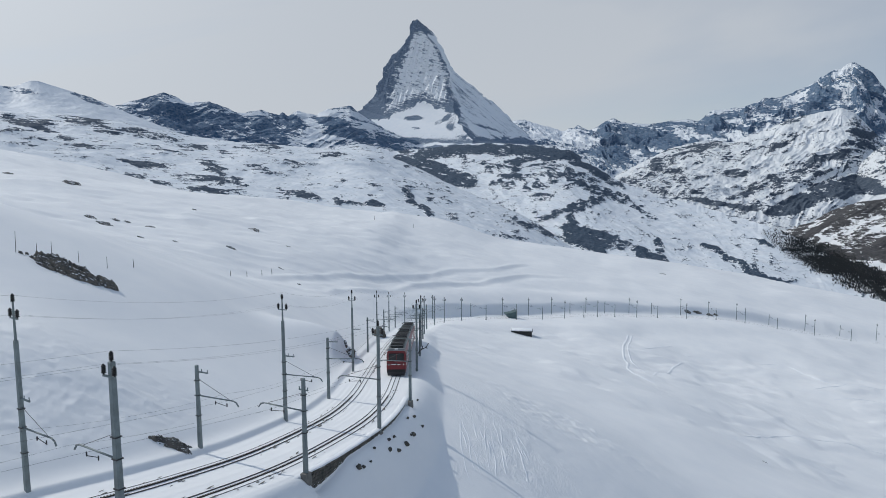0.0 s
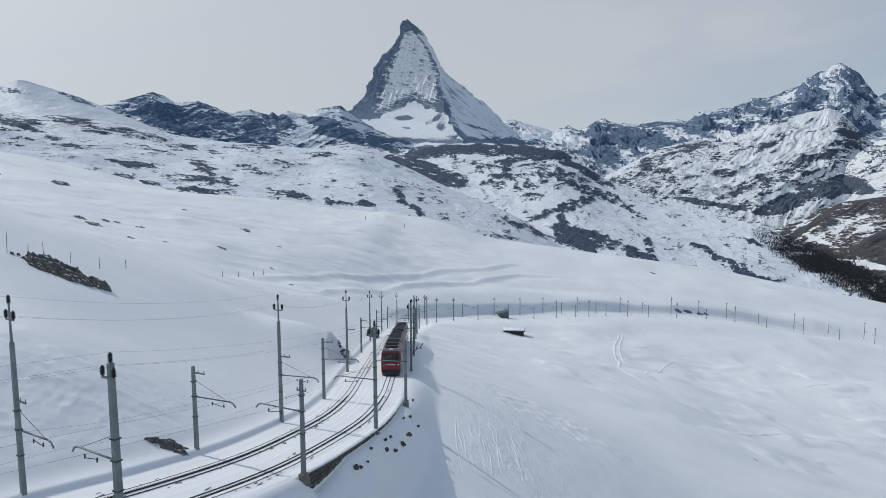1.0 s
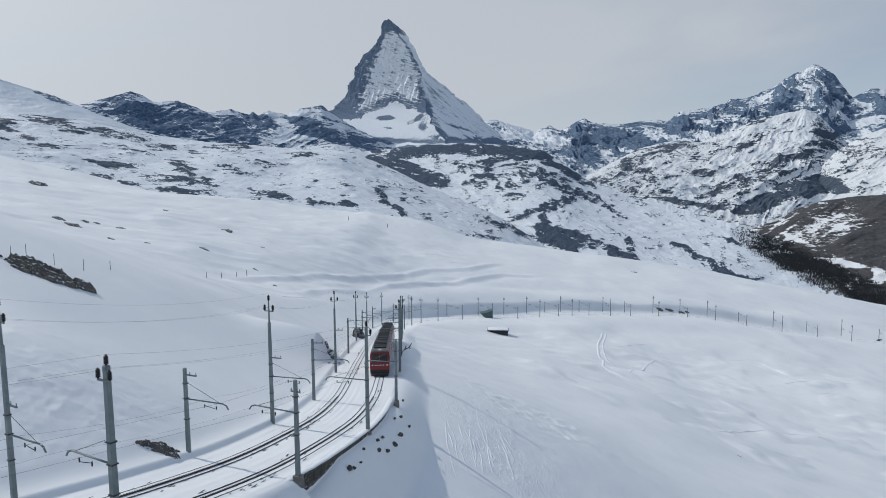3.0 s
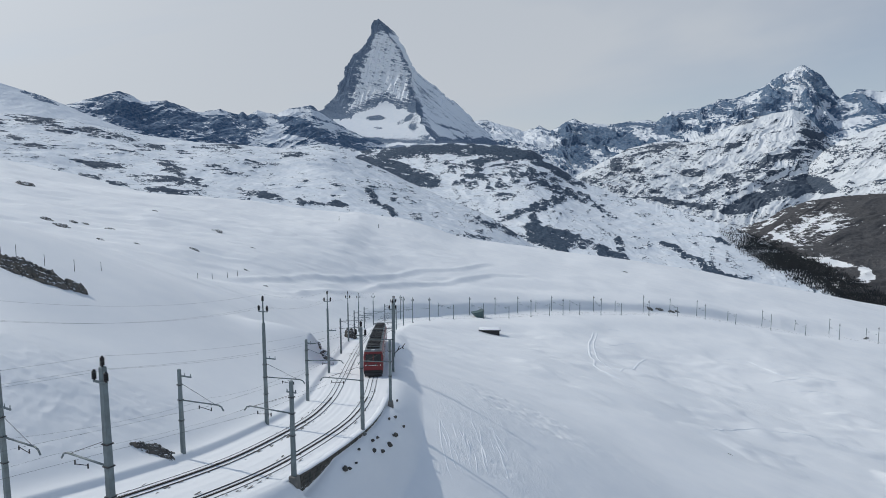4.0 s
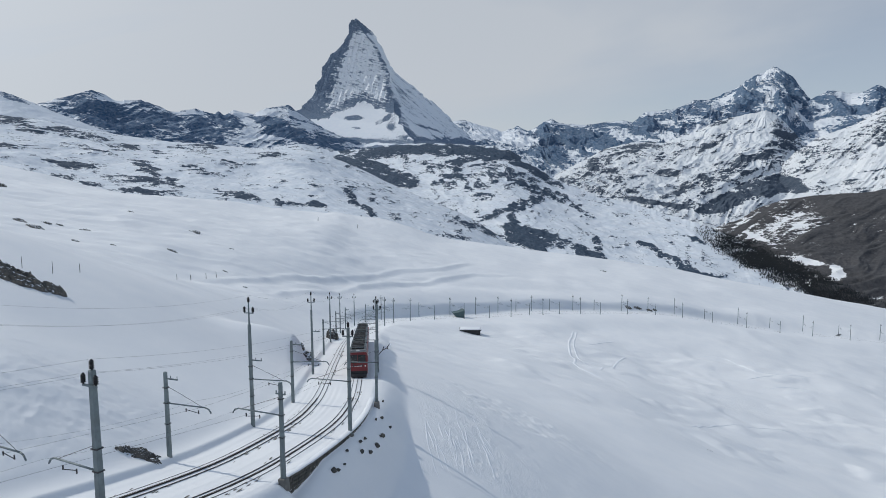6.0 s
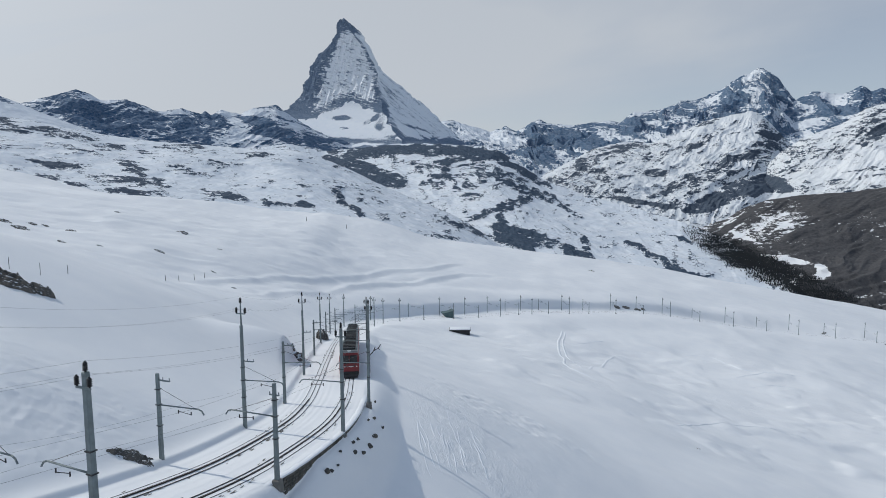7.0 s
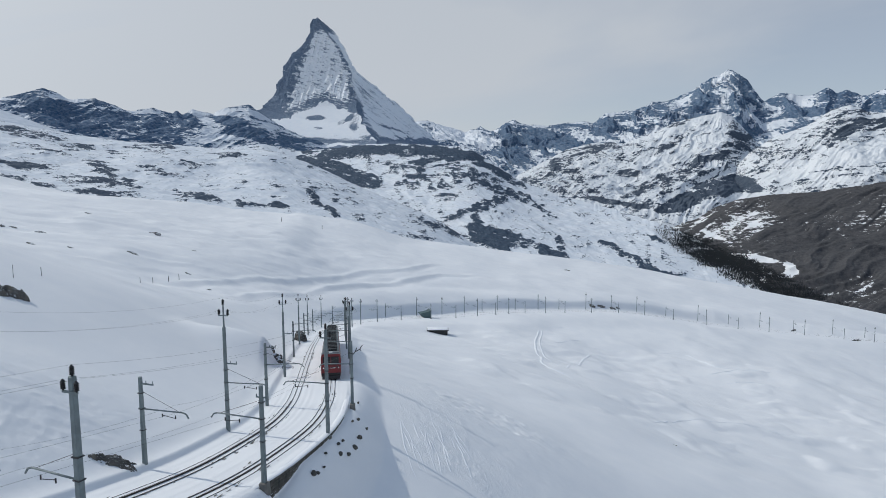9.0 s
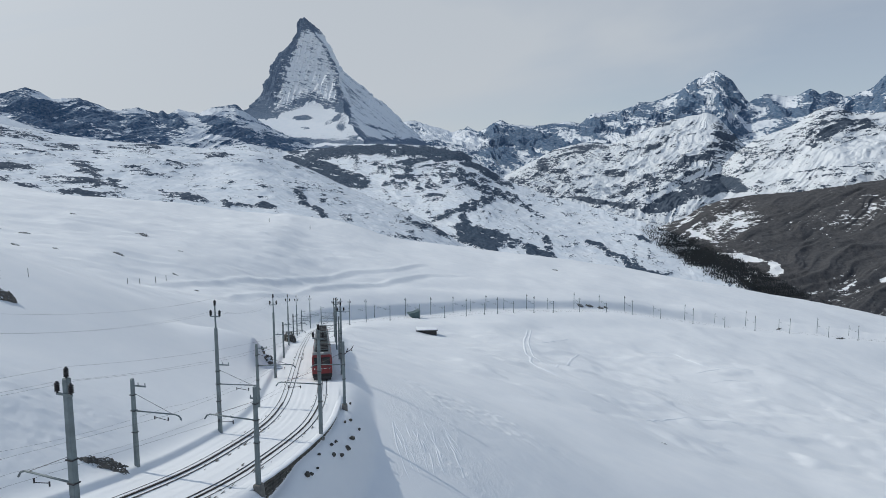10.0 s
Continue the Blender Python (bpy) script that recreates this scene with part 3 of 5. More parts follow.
SPUR = [
    (4.93, -1.01, 1.89, 0.86, 0.5, 0.34), (7.3, -0.92, 2.83, 0.85, -0.0, 0.28), (10.1, -0.55, 2.79, 0.75, -0.2, 0.5), (12.88, -1.71, 1.83, 0.37, -0.3, 0.6), (8.26, -2.34, 0.94, 0.43, 0.0, 0.5),
    (14.71, -2.4, 1.81, 0.37, -0.4, 0.5), (16.53, -3.53, 1.8, 0.23, -0.5, 0.4), (11.07, -3.13, 1.38, 0.47, 0.21, 0.75), (9.22, -3.85, 1.31, 0.33, 0.31, 0.6), (12.36, -2.65, 0.82, 0.52, 0.01, 0.7),
    (10.65, -5.07, 0.66, 1.18, -0.29, 1.2), (12.75, -5.93, 2.08, 0.94, -0.23, 1.8), (15.27, -6.33, 1.9, 0.46, -0.23, 0.75), (17.18, -7.2, 1.42, 0.37, -0.07, 2.0), (17.86, -6.39, 0.54, 0.64, -0.58, 0.6),
    (2.54, -2.11, 2.39, 0.57, 0.3, -0.3),
]
SPUR_B = [
    (14.15, -6.83, 0.5, 0.42, 0.03, -0.7), (15.84, -7.2, 0.31, 0.37, 0.03, -0.7), (21.58, -6.12, 0.84, 0.18, -0.23, 0.7), (23.91, -7.48, 1.99, 0.31, -0.48, 0.5), (25.15, -8.16, 1.13, 0.3, -0.26, 0.6),
    (23.07, -6.86, 1.67, 0.18, -0.38, 0.4), (26.75, -8.44, 1.94, 0.17, -0.04, 0.5), (25.83, -5.72, 1.59, 0.17, -0.33, 0.45), (16.02, -1.28, 1.55, 0.23, -0.15, 0.22), (19.09, -2.08, 1.72, 0.27, -0.2, 0.22),
    (21.65, -2.63, 1.87, 0.27, -0.14, 0.5), (24.11, -2.94, 1.6, 0.22, -0.09, 0.45), (19.18, -4.53, 2.6, 0.64, -0.24, -0.2), (6.85, -2.82, 2.38, 0.38, -0.3, -0.2),
]
RANGE = [
    (14.56, 2.97, 2.23, 0.82, -0.22, 0.4), (14.15, 1.61, 1.44, 1.1, -0.21, 0.5), (18.05, 3.31, 2.56, 0.4, 0.08, 0.4), (16.79, 2.26, 2.61, 0.63, -0.02, 0.35), (20.23, 1.67, 2.07, 0.44, 0.2, 0.45),
    (22.19, 4.07, 1.52, 0.34, 0.18, 0.5), (23.03, 3.19, 1.94, 0.26, -0.24, 0.7), (21.41, 3.23, 0.72, 0.48, 0.4, 0.5), (24.26, 2.56, 2.15, 0.34, 0.14, -0.5), (29.02, 5.19, 1.0, 0.56, 0.06, 0.45),
    (31.97, 5.3, 0.82, 0.35, 0.41, 0.55), (30.37, 6.38, 1.07, 0.55, -0.4, -0.3), (25.68, 5.24, 1.5, 0.25, 0.28, 0.4), (27.63, 3.92, 1.44, 0.21, 0.41, 0.4), (10.04, 2.8, 2.77, 0.65, -0.21, -0.6),
    (26.92, 3.12, 1.84, 0.29, 0.31, -0.4),
]
FLANK = [
    (18.13, 0.8, 1.9, 0.59, 0.47, 0.4), (16.43, -0.46, 1.74, 0.46, 0.31, 0.5), (19.04, -0.55, 0.96, 0.63, -0.52, 0.4), (23.19, -0.37, 1.01, 0.31, -0.0, 0.65), (26.96, 2.41, 1.45, 0.29, 0.66, 0.5),
    (31.28, 2.69, 0.99, 0.88, -0.37, 0.25), (28.9, 0.71, 2.34, 0.37, 0.16, 0.4), (31.83, 2.08, 1.32, 0.72, -0.26, 0.25), (27.13, -0.88, 1.48, 0.3, 0.4, 0.5), (25.22, -1.32, 1.53, 0.22, 0.4, 0.45),
    (23.67, -1.99, 1.58, 0.22, 0.34, 0.45), (28.03, -0.12, 1.39, 0.42, 0.23, 0.4), (21.99, -0.9, 1.63, 0.35, 0.22, -0.25), (24.75, 0.4, 1.54, 0.34, 0.33, -0.2), (29.91, 2.0, 1.4, 0.41, 0.21, -0.3),
]
HUMP = [
    (27.23, -2.79, 1.67, 0.6, 0.36, 1.7), (28.69, -2.0, 1.44, 0.76, 0.42, 1.7), (30.82, -1.35, 1.47, 0.74, 0.13, 1.7), (32.21, -1.34, 0.97, 0.52, -0.22, 1.4), (29.14, -3.67, 1.48, 0.21, 0.68, -0.5),
    (31.91, -2.19, 1.53, 0.16, 0.2, -0.9), (38.72, 2.7, 1.04, 0.49, 0.55, 0.5), (38.03, 1.99, 0.89, 0.33, 0.44, 0.5), (35.69, 4.3, 1.52, 0.29, -0.15, 0.5), (41.05, 4.6, 0.83, 0.47, 0.3, 0.55),
    (34.13, 4.95, 1.16, 0.29, -0.05, 0.5), (39.7, 4.07, 1.39, 0.2, 0.07, 0.4), (41.66, 5.72, 0.48, 0.54, 0.53, 0.6), (39.87, 1.13, 2.08, 0.89, 0.22, -0.6), (36.28, -0.07, 2.98, 0.34, 0.22, -0.3),
]
VALLEY = [
    (28.81, -4.31, 1.35, 0.17, 0.75, -0.4), (29.78, -5.24, 0.89, 0.21, -0.29, -0.8), (33.07, -6.86, 1.84, 0.22, -0.17, -1.1), (35.49, -7.6, 0.56, 0.6, -0.48, -1.1), (33.56, -8.81, 0.41, 0.35, -0.47, -0.9),
    (42.48, -7.94, 0.5, 0.16, 0.45, -0.9), (29.23, -4.76, 1.24, 0.14, 0.68, -0.4), (28.84, -5.68, 1.47, 0.14, 0.57, -0.4), (32.56, -4.45, 0.98, 0.13, 0.7, -0.35), (36.15, -5.19, 1.1, 0.11, 0.86, -0.35),
    (32.12, -3.79, 1.61, 0.18, 0.35, -0.3), (40.41, -8.52, 0.69, 0.12, 0.68, -0.5),
]


def bare(*areas):
    """Cover function of some areas, their borders frayed along the bedding of the rock."""
    rows = [r for area in areas for r in area]

    def cover(a, e):
        da = 0.35 * fbm(a * 0.9, e * 1.6, octaves=4, gain=0.6, seed=101)
        de = 0.16 * fbm(a * 1.1 + 9, e * 2.4, octaves=4, gain=0.6, seed=102)
        bed = fbm(a * 0.7, (e + 0.22 * a) * 4.5, octaves=4, gain=0.6, seed=103)
        k = spots(a + da, e + de, rows)
        return np.where(k > 0, 1.3 * (1 - np.exp(-np.maximum(k, 0) / 0.9)) * (1.05 + 0.9 * bed), k)
    return cover


def mountain(name, crest, foot, mat, label, nu=700, nv=200, back=260, spur=0.10, swell=0.08, fine=5.0, gully=110.0, lean=0.0, rock=0.2, rib=0.35, patch=0.35, flat=(130, 45),
             curve=1.2, seed=0, jag=0.06, cover=None, steep_k=1.0, reach=2.0, soft=0.15, outcrop=0.0, dip=0.0):
    """A range: crest and foot are rows of bearing, height angle and distance; the flank between them is broken by spurs and gullies."""
    az = np.linspace(crest[0][0], crest[-1][0], nu)
    ce, cd = along(crest, az, soft)
    fe, fd = along(foot, az, 2.0)
    tooth = np.radians(jag * fbm(az * 3.0, np.zeros(nu), octaves=5, gain=0.65, seed=seed + 40)) * cd
    top, low = place(az, ce, cd), place(az, fe, fd)
    vb = np.linspace(-1, 0, 14)[:-1]
    vf = np.linspace(0, 1, nv) ** 1.15
    V = np.concatenate([vb, vf])[:, None] + np.zeros(nu)
    ahead = np.clip(V, 0, 1)[..., None]
    behind = np.clip(-V, 0, 1)[..., None]
    P = top[None] + (low - top)[None] * ahead
    k = max(2, int(1.6 / (az[1] - az[0])))
    hann = np.hanning(2 * k + 3)[1:-1]
    calm = np.convolve(np.pad(top[:, 2], k, mode="edge"), hann / hann.sum(), "valid")
    head = calm[None] + (top[:, 2] - calm)[None] * np.exp(-5 * np.abs(V))
    P[..., 2] = head + (low[None, :, 2] - head) * ahead[..., 0] ** (1 / curve)
    out = top[:, :2] / np.linalg.norm(top[:, :2], axis=1)[:, None]
    P[..., :2] += out[None] * behind * back
    P[..., 2] -= behind[..., 0] ** 0.8 * back * 1.1
    s = np.concatenate([[0], np.cumsum(np.hypot(*np.diff(top[:, :2], axis=0).T))])
    hgt = np.maximum(top[:, 2] - low[:, 2], 40)[None, :] + 0 * V
    run = np.linalg.norm((low - top)[:, :2], axis=1)[None, :] * V
    amp = smooth(0, 0.10, V) * smooth(1.02, 0.85, V) + 0.25 * smooth(-0.2, 0.0, V) * smooth(0.1, 0.0, V)
    P[..., 2] += tooth[None] * np.exp(-np.abs(V) * 14)
    warp = fbm(P[..., 0] / 300, P[..., 1] / 300, octaves=3, seed=seed + 9)
    U = (s[None, :] + lean * run) / gully + 1.2 * warp
    W = run / (gully * reach) + 0.9 * warp
    spur_n = fbm(U, W, octaves=5, gain=0.52, seed=seed, ridged=True)
    big = fbm(P[..., 0] / 330, P[..., 1] / 330, octaves=3, seed=seed + 20)
    fine_n = fbm(P[..., 0] / 34, P[..., 1] / 34, P[..., 2] / 34, octaves=5, gain=0.55, seed=seed + 30)
    P[..., 2] += (spur_n * spur * hgt + big * swell * hgt + fine_n * fine) * amp
    P[..., :2] -= out[None] * ((fine_n * fine * 0.6 + spur_n * spur * 0.3 * hgt) * amp)[..., None]
    nrm = np.cross(np.gradient(P, axis=0), np.gradient(P, axis=1))
    nrm /= np.linalg.norm(nrm, axis=-1)[..., None] + 1e-9
    steep = 1 - np.abs(nrm[..., 2])
    patches = fbm((s[None, :] + 0.4 * warp * 100) / flat[0] + 5, (P[..., 2] + 0.25 * big * hgt + dip * s[None, :]) / flat[1], run / (flat[0] * 3), octaves=5, gain=0.62, seed=seed + 50)
    R = rock + steep_k * (steep - 0.3) + rib * spur_n + patch * patches + 0.25 * fine_n
    if cover is not None:
        a = np.degrees(np.arctan2(P[..., 0], P[..., 1]))
        e = np.degrees(np.arctan2(P[..., 2] - EYE, np.hypot(P[..., 0], P[..., 1])))
        R = R + cover(a, e)
    if outcrop:
        bare = smooth(0.38, 0.75, R) * amp
        P[..., 2] += outcrop * bare * (0.6 + 0.8 * fbm(P[..., 0] / 14, P[..., 1] / 14, octaves=3, seed=seed + 60))
    me = mesh_np(name, P.reshape(-1, 3), grid_faces(P.shape[0], nu), mat, True, {"rock": R.ravel()})
    return tagged(new(name, me), label, "mountain")


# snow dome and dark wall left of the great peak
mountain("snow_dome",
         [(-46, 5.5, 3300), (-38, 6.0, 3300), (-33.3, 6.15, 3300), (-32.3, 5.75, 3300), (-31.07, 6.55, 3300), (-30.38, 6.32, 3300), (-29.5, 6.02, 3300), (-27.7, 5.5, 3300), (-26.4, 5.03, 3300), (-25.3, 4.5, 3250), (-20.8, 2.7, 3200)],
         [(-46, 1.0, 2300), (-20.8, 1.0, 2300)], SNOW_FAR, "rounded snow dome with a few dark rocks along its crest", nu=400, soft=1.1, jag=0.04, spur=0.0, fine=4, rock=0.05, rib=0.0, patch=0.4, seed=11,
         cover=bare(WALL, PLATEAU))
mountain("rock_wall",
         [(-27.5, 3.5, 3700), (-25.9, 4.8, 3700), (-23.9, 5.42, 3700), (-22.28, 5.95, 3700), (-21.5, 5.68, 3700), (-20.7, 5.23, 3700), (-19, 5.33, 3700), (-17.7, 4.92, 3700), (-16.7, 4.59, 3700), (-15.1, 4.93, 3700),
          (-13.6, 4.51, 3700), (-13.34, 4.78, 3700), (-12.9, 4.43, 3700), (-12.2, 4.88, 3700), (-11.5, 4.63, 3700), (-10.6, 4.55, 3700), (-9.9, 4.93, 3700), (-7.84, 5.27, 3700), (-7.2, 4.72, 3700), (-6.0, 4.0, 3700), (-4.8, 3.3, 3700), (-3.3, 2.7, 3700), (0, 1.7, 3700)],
         [(-27.5, 1.2, 2900), (0, 0.0, 2900)], SNOW_FAR, "dark rock wall streaked with snow, painted hazy blue", rock=0.36, rib=0.25, gully=150, lean=1.2, fine=6, seed=12, patch=1.0, flat=(260, 17), dip=0.28,
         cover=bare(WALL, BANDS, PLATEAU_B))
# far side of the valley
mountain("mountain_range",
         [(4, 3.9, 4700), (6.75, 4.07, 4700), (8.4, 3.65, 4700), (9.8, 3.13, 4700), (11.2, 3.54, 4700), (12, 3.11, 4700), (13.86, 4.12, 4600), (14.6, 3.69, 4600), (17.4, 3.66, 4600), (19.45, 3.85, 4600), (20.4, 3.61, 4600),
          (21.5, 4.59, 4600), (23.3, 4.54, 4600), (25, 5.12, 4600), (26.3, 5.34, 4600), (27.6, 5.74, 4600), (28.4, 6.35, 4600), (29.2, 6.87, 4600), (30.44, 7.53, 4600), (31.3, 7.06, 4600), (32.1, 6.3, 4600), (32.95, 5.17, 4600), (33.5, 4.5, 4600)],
         [(4, 0.5, 3600), (14, -1.5, 3500), (33.5, 0.0, 3500)], SNOW_FAR, "jagged snowy range with dark rock faces painted hazy blue", nu=900, nv=220, rock=0.24, rib=0.55, spur=0.13, gully=130, lean=-0.4, fine=8, patch=0.7, flat=(120, 40), seed=13,
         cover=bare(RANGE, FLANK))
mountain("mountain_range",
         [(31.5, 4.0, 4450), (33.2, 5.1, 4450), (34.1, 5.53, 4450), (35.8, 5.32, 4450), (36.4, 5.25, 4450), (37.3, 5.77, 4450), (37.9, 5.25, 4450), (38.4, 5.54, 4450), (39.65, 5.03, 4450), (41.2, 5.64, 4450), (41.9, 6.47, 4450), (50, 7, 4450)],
         [(31.5, 0.0, 3500), (50, 0.0, 3500)], SNOW_FAR, "jagged snowy range with dark rock faces painted hazy blue", nu=420, rock=0.48, rib=0.5, gully=130, fine=8, patch=0.7, seed=14, cover=bare(HUMP))
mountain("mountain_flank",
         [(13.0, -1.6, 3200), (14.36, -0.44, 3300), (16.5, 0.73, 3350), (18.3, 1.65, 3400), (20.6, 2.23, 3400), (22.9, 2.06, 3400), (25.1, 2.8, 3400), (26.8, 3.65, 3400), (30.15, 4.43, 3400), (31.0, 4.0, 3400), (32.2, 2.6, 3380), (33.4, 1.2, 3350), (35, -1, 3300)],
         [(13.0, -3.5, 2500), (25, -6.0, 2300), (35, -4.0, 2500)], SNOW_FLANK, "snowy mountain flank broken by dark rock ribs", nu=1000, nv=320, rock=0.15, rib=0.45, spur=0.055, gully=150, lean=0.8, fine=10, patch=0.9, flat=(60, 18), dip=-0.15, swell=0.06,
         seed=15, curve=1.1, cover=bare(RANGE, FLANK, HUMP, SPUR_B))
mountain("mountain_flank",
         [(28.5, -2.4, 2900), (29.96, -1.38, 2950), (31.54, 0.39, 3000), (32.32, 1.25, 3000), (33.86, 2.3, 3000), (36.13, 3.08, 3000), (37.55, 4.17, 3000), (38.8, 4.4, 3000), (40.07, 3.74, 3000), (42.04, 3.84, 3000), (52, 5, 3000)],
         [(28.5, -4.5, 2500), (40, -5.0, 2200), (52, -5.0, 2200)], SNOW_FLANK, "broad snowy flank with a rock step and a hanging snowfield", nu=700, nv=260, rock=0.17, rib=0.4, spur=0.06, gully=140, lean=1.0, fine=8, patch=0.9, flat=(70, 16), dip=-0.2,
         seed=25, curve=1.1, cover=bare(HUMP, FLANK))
mountain("brown_shoulder",
         [(22, -6.6, 2350), (25.3, -4.98, 2400), (26.84, -4.36, 2450), (28.35, -3.87, 2480), (30.02, -2.99, 2500), (31.45, -2.43, 2500), (33.66, -2.01, 2500), (37.12, -1.76, 2450), (40.01, -1.32, 2450), (42.32, -0.9, 2450), (52, 1, 2450)],
         [(22, -8, 1900), (33, -11, 1600), (42, -14, 1450), (52, -14, 1450)], SNOW_BROWN, "bare brown mountainside with thin snow gullies", nu=900, nv=260, rock=1.04, rib=0.4, spur=0.07, swell=0.05, gully=170, lean=1.1, fine=4, patch=0.7, flat=(160, 60), seed=35, curve=1.1, jag=0.05,
         cover=bare(VALLEY))
# spur below the great peak
mountain("rocky_spur",
         [(-9, 1.9, 2900), (-7, 2.2, 2900), (-4.1, 1.6, 2900), (-1.3, 1.85, 2800), (2.06, 2.17, 2700), (5.4, 2.2, 2600), (8.2, 1.99, 2550), (10.06, 1.79, 2500), (11.9, 0.71, 2450), (14.2, -0.83, 2400), (17.4, -2.05, 2300), (21.25, -3.04, 2200), (25.4, -4.26, 2000), (28.5, -5.43, 1900), (31.1, -7.03, 1700), (33.6, -8.86, 1500), (38, -12, 1400)],
         [(-9, -4, 1900), (4, -6, 1700), (15, -9, 1300), (38, -14, 1200)], SNOW_MID, "snowy spur with dark rock bands and scree", nu=1000, nv=360, rock=0.24, rib=0.15, spur=0.010, gully=110, lean=-0.5, fine=3.5, patch=1.15, flat=(34, 10), reach=1.3, outcrop=4.0, seed=16, curve=1.1,
         cover=bare(BANDS, SPUR, SPUR_B, PLATEAU_C))
mountain("snow_plateau",
         [(-46, 4.6, 2300), (-33, 4.26, 2300), (-29.6, 4.01, 2250), (-25.9, 3.71, 2200), (-20.8, 2.75, 2200), (-17.8, 2.34, 2150), (-10.7, 1.87, 2100), (-6.9, 1.83, 2000), (-4.5, 1.16, 1950), (-2.1, 0.12, 1880), (0.28, -1.11, 1800), (2.67, -2.16, 1700), (5.04, -3.15, 1620), (7.37, -4.17, 1550), (9.44, -5.57, 1450), (10.7, -6.5, 1400), (16, -9, 1300)],
         [(-46, -3, 800), (-33, -3, 800), (0, -7, 800), (16, -11, 850)], SNOW_MID, "rolling snow plateau dotted with low dark outcrops", nu=900, nv=330, soft=1.5, jag=0.04, rock=0.29, rib=0.0, spur=0.0, swell=0.17, fine=4.5, patch=1.15, flat=(42, 5.5), outcrop=3.0, gully=160, lean=0.6, seed=17, curve=1.0,
         cover=bare(PLATEAU, PLATEAU_B, PLATEAU_C))


def great_peak():
    """The pyramid: three ridges down from the summit, two faces lofted between them and a plain back."""
    left = [(-2.25, 12.18, 4250), (-2.76, 11.83, 4250), (-3.0, 10.96, 4240), (-3.81, 9.72, 4230), (-4.99, 8.37, 4210), (-5.57, 7.02, 4200), (-5.96, 6.11, 4190), (-6.91, 4.96, 4150), (-9.5, 3.4, 3950), (-11, 1.0, 3300)]
    mid = [(-2.25, 12.18, 4250), (-1.9, 11.5, 4240), (-1.3, 10.8, 4205), (-0.53, 9.95, 4170), (0.31, 8.16, 4105), (0.54, 6.58, 4025), (0.77, 4.97, 3925), (1.34, 3.81, 3820), (2.29, 2.4, 3680), (3.5, 0.5, 3200)]
    right = [(-2.25, 12.18, 4250), (-1.46, 11.57, 4250), (-0.76, 10.83, 4250), (-0.06, 9.73, 4250), (0.45, 8.5, 4245), (1.11, 7.85, 4240), (2.99, 6.33, 4215), (4.41, 5.4, 4190), (6.78, 3.07, 4120), (9.8, 0.5, 3950)]
    back = [(-2.25, 12.18, 4250), (-2.2, 11.5, 4300), (-2.1, 10.5, 4350), (-2, 9.5, 4400), (-2, 8, 4450), (-2, 6.5, 4500), (-2, 5, 4550), (-2, 4, 4600), (-2, 3, 4700), (-2, 0, 4800)]
    n, w = 420, 300
    k = np.linspace(0, 1, n)

    def ridge(t):
        t = np.asarray(t, float)
        p = place(t[:, 0], t[:, 1], t[:, 2])
        s = np.linspace(0, 1, len(p)) ** 1.15
        return np.stack([np.interp(k, s, p[:, c]) for c in range(3)], -1)

    rid = [ridge(t) for t in (left, mid, right, back)]
    rough = []
    for q in range(4):
        a = smooth(0, 0.05, k)[:, None]
        rough.append(a * np.stack([fbm(k * 22, 0 * k + q, octaves=5, gain=0.6, seed=60 + 3 * q + c) for c in range(3)], -1) * np.array([22, 8, 14]))
    cols, rk = [], []
    for q in range(4):
        A, B = rid[q], rid[(q + 1) % 4]
        for f in np.linspace(0, 1, w)[:-1]:
            sag = 4 * f * (1 - f)
            p = A + (B - A) * f + rough[q] * math.exp(-18 * f) + rough[(q + 1) % 4] * math.exp(-18 * (1 - f))
            width = np.linalg.norm(B - A, axis=1)
            p[:, 2] -= sag * width * 0.03
            cols.append(p)
            rk.append(np.full(n, q + f))
    P = np.array(cols)
    Q = np.array(rk)
    K = k[None, :] + 0 * Q
    f = Q - np.floor(Q)
    inner = smooth(0, 0.06, f) * smooth(1, 0.94, f) * smooth(0.0, 0.03, K)
    strata = fbm(P[..., 0] / 200, P[..., 1] / 200, P[..., 2] / 16, octaves=4, seed=70, ridged=True)
    rib = fbm((P[..., 0] - P[..., 2] * 0.25) / 30, P[..., 2] / 150, octaves=5, gain=0.55, seed=75, ridged=True)
    small = fbm(P[..., 0] / 20, P[..., 1] / 20, P[..., 2] / 20, octaves=4, seed=80)
    high = np.degrees(np.arctan2(P[..., 2] - EYE, np.hypot(P[..., 0], P[..., 1])))
    amt = (1.8 * strata + 6.5 * rib + 4.5 * small) * (0.25 + 0.75 * inner) * smooth(0, 0.03, K) * (0.02 + 0.98 * smooth(4.9, 5.9, high))
    P[..., 1] -= amt
    P[..., 2] += amt * 0.35
    el = np.degrees(np.arctan2(P[..., 2] - EYE, np.hypot(P[..., 0], P[..., 1])))
    east = (Q < 1)
    az = np.degrees(np.arctan2(P[..., 0], P[..., 1]))
    hem = el - np.interp(az, [-7, -5, -3.4, -1.9, -0.6, 0.8], [4.0, 4.2, 4.9, 5.75, 5.15, 4.7]) + 0.28 * small + 0.25 * rib
    face = smooth(-0.1, 0.3, hem)
    stripes = fbm((P[..., 0] - 0.9 * P[..., 2]) / 40 + small, (P[..., 2] + 0.30 * P[..., 0]) / 5.0 + 0.8 * rib, octaves=5, gain=0.66, seed=77)
    fall = fbm((0.75 * P[..., 0] + 0.9 * P[..., 2]) / 20, (0.9 * P[..., 0] - 0.75 * P[..., 2]) / 190, octaves=5, gain=0.6, seed=78, ridged=True)
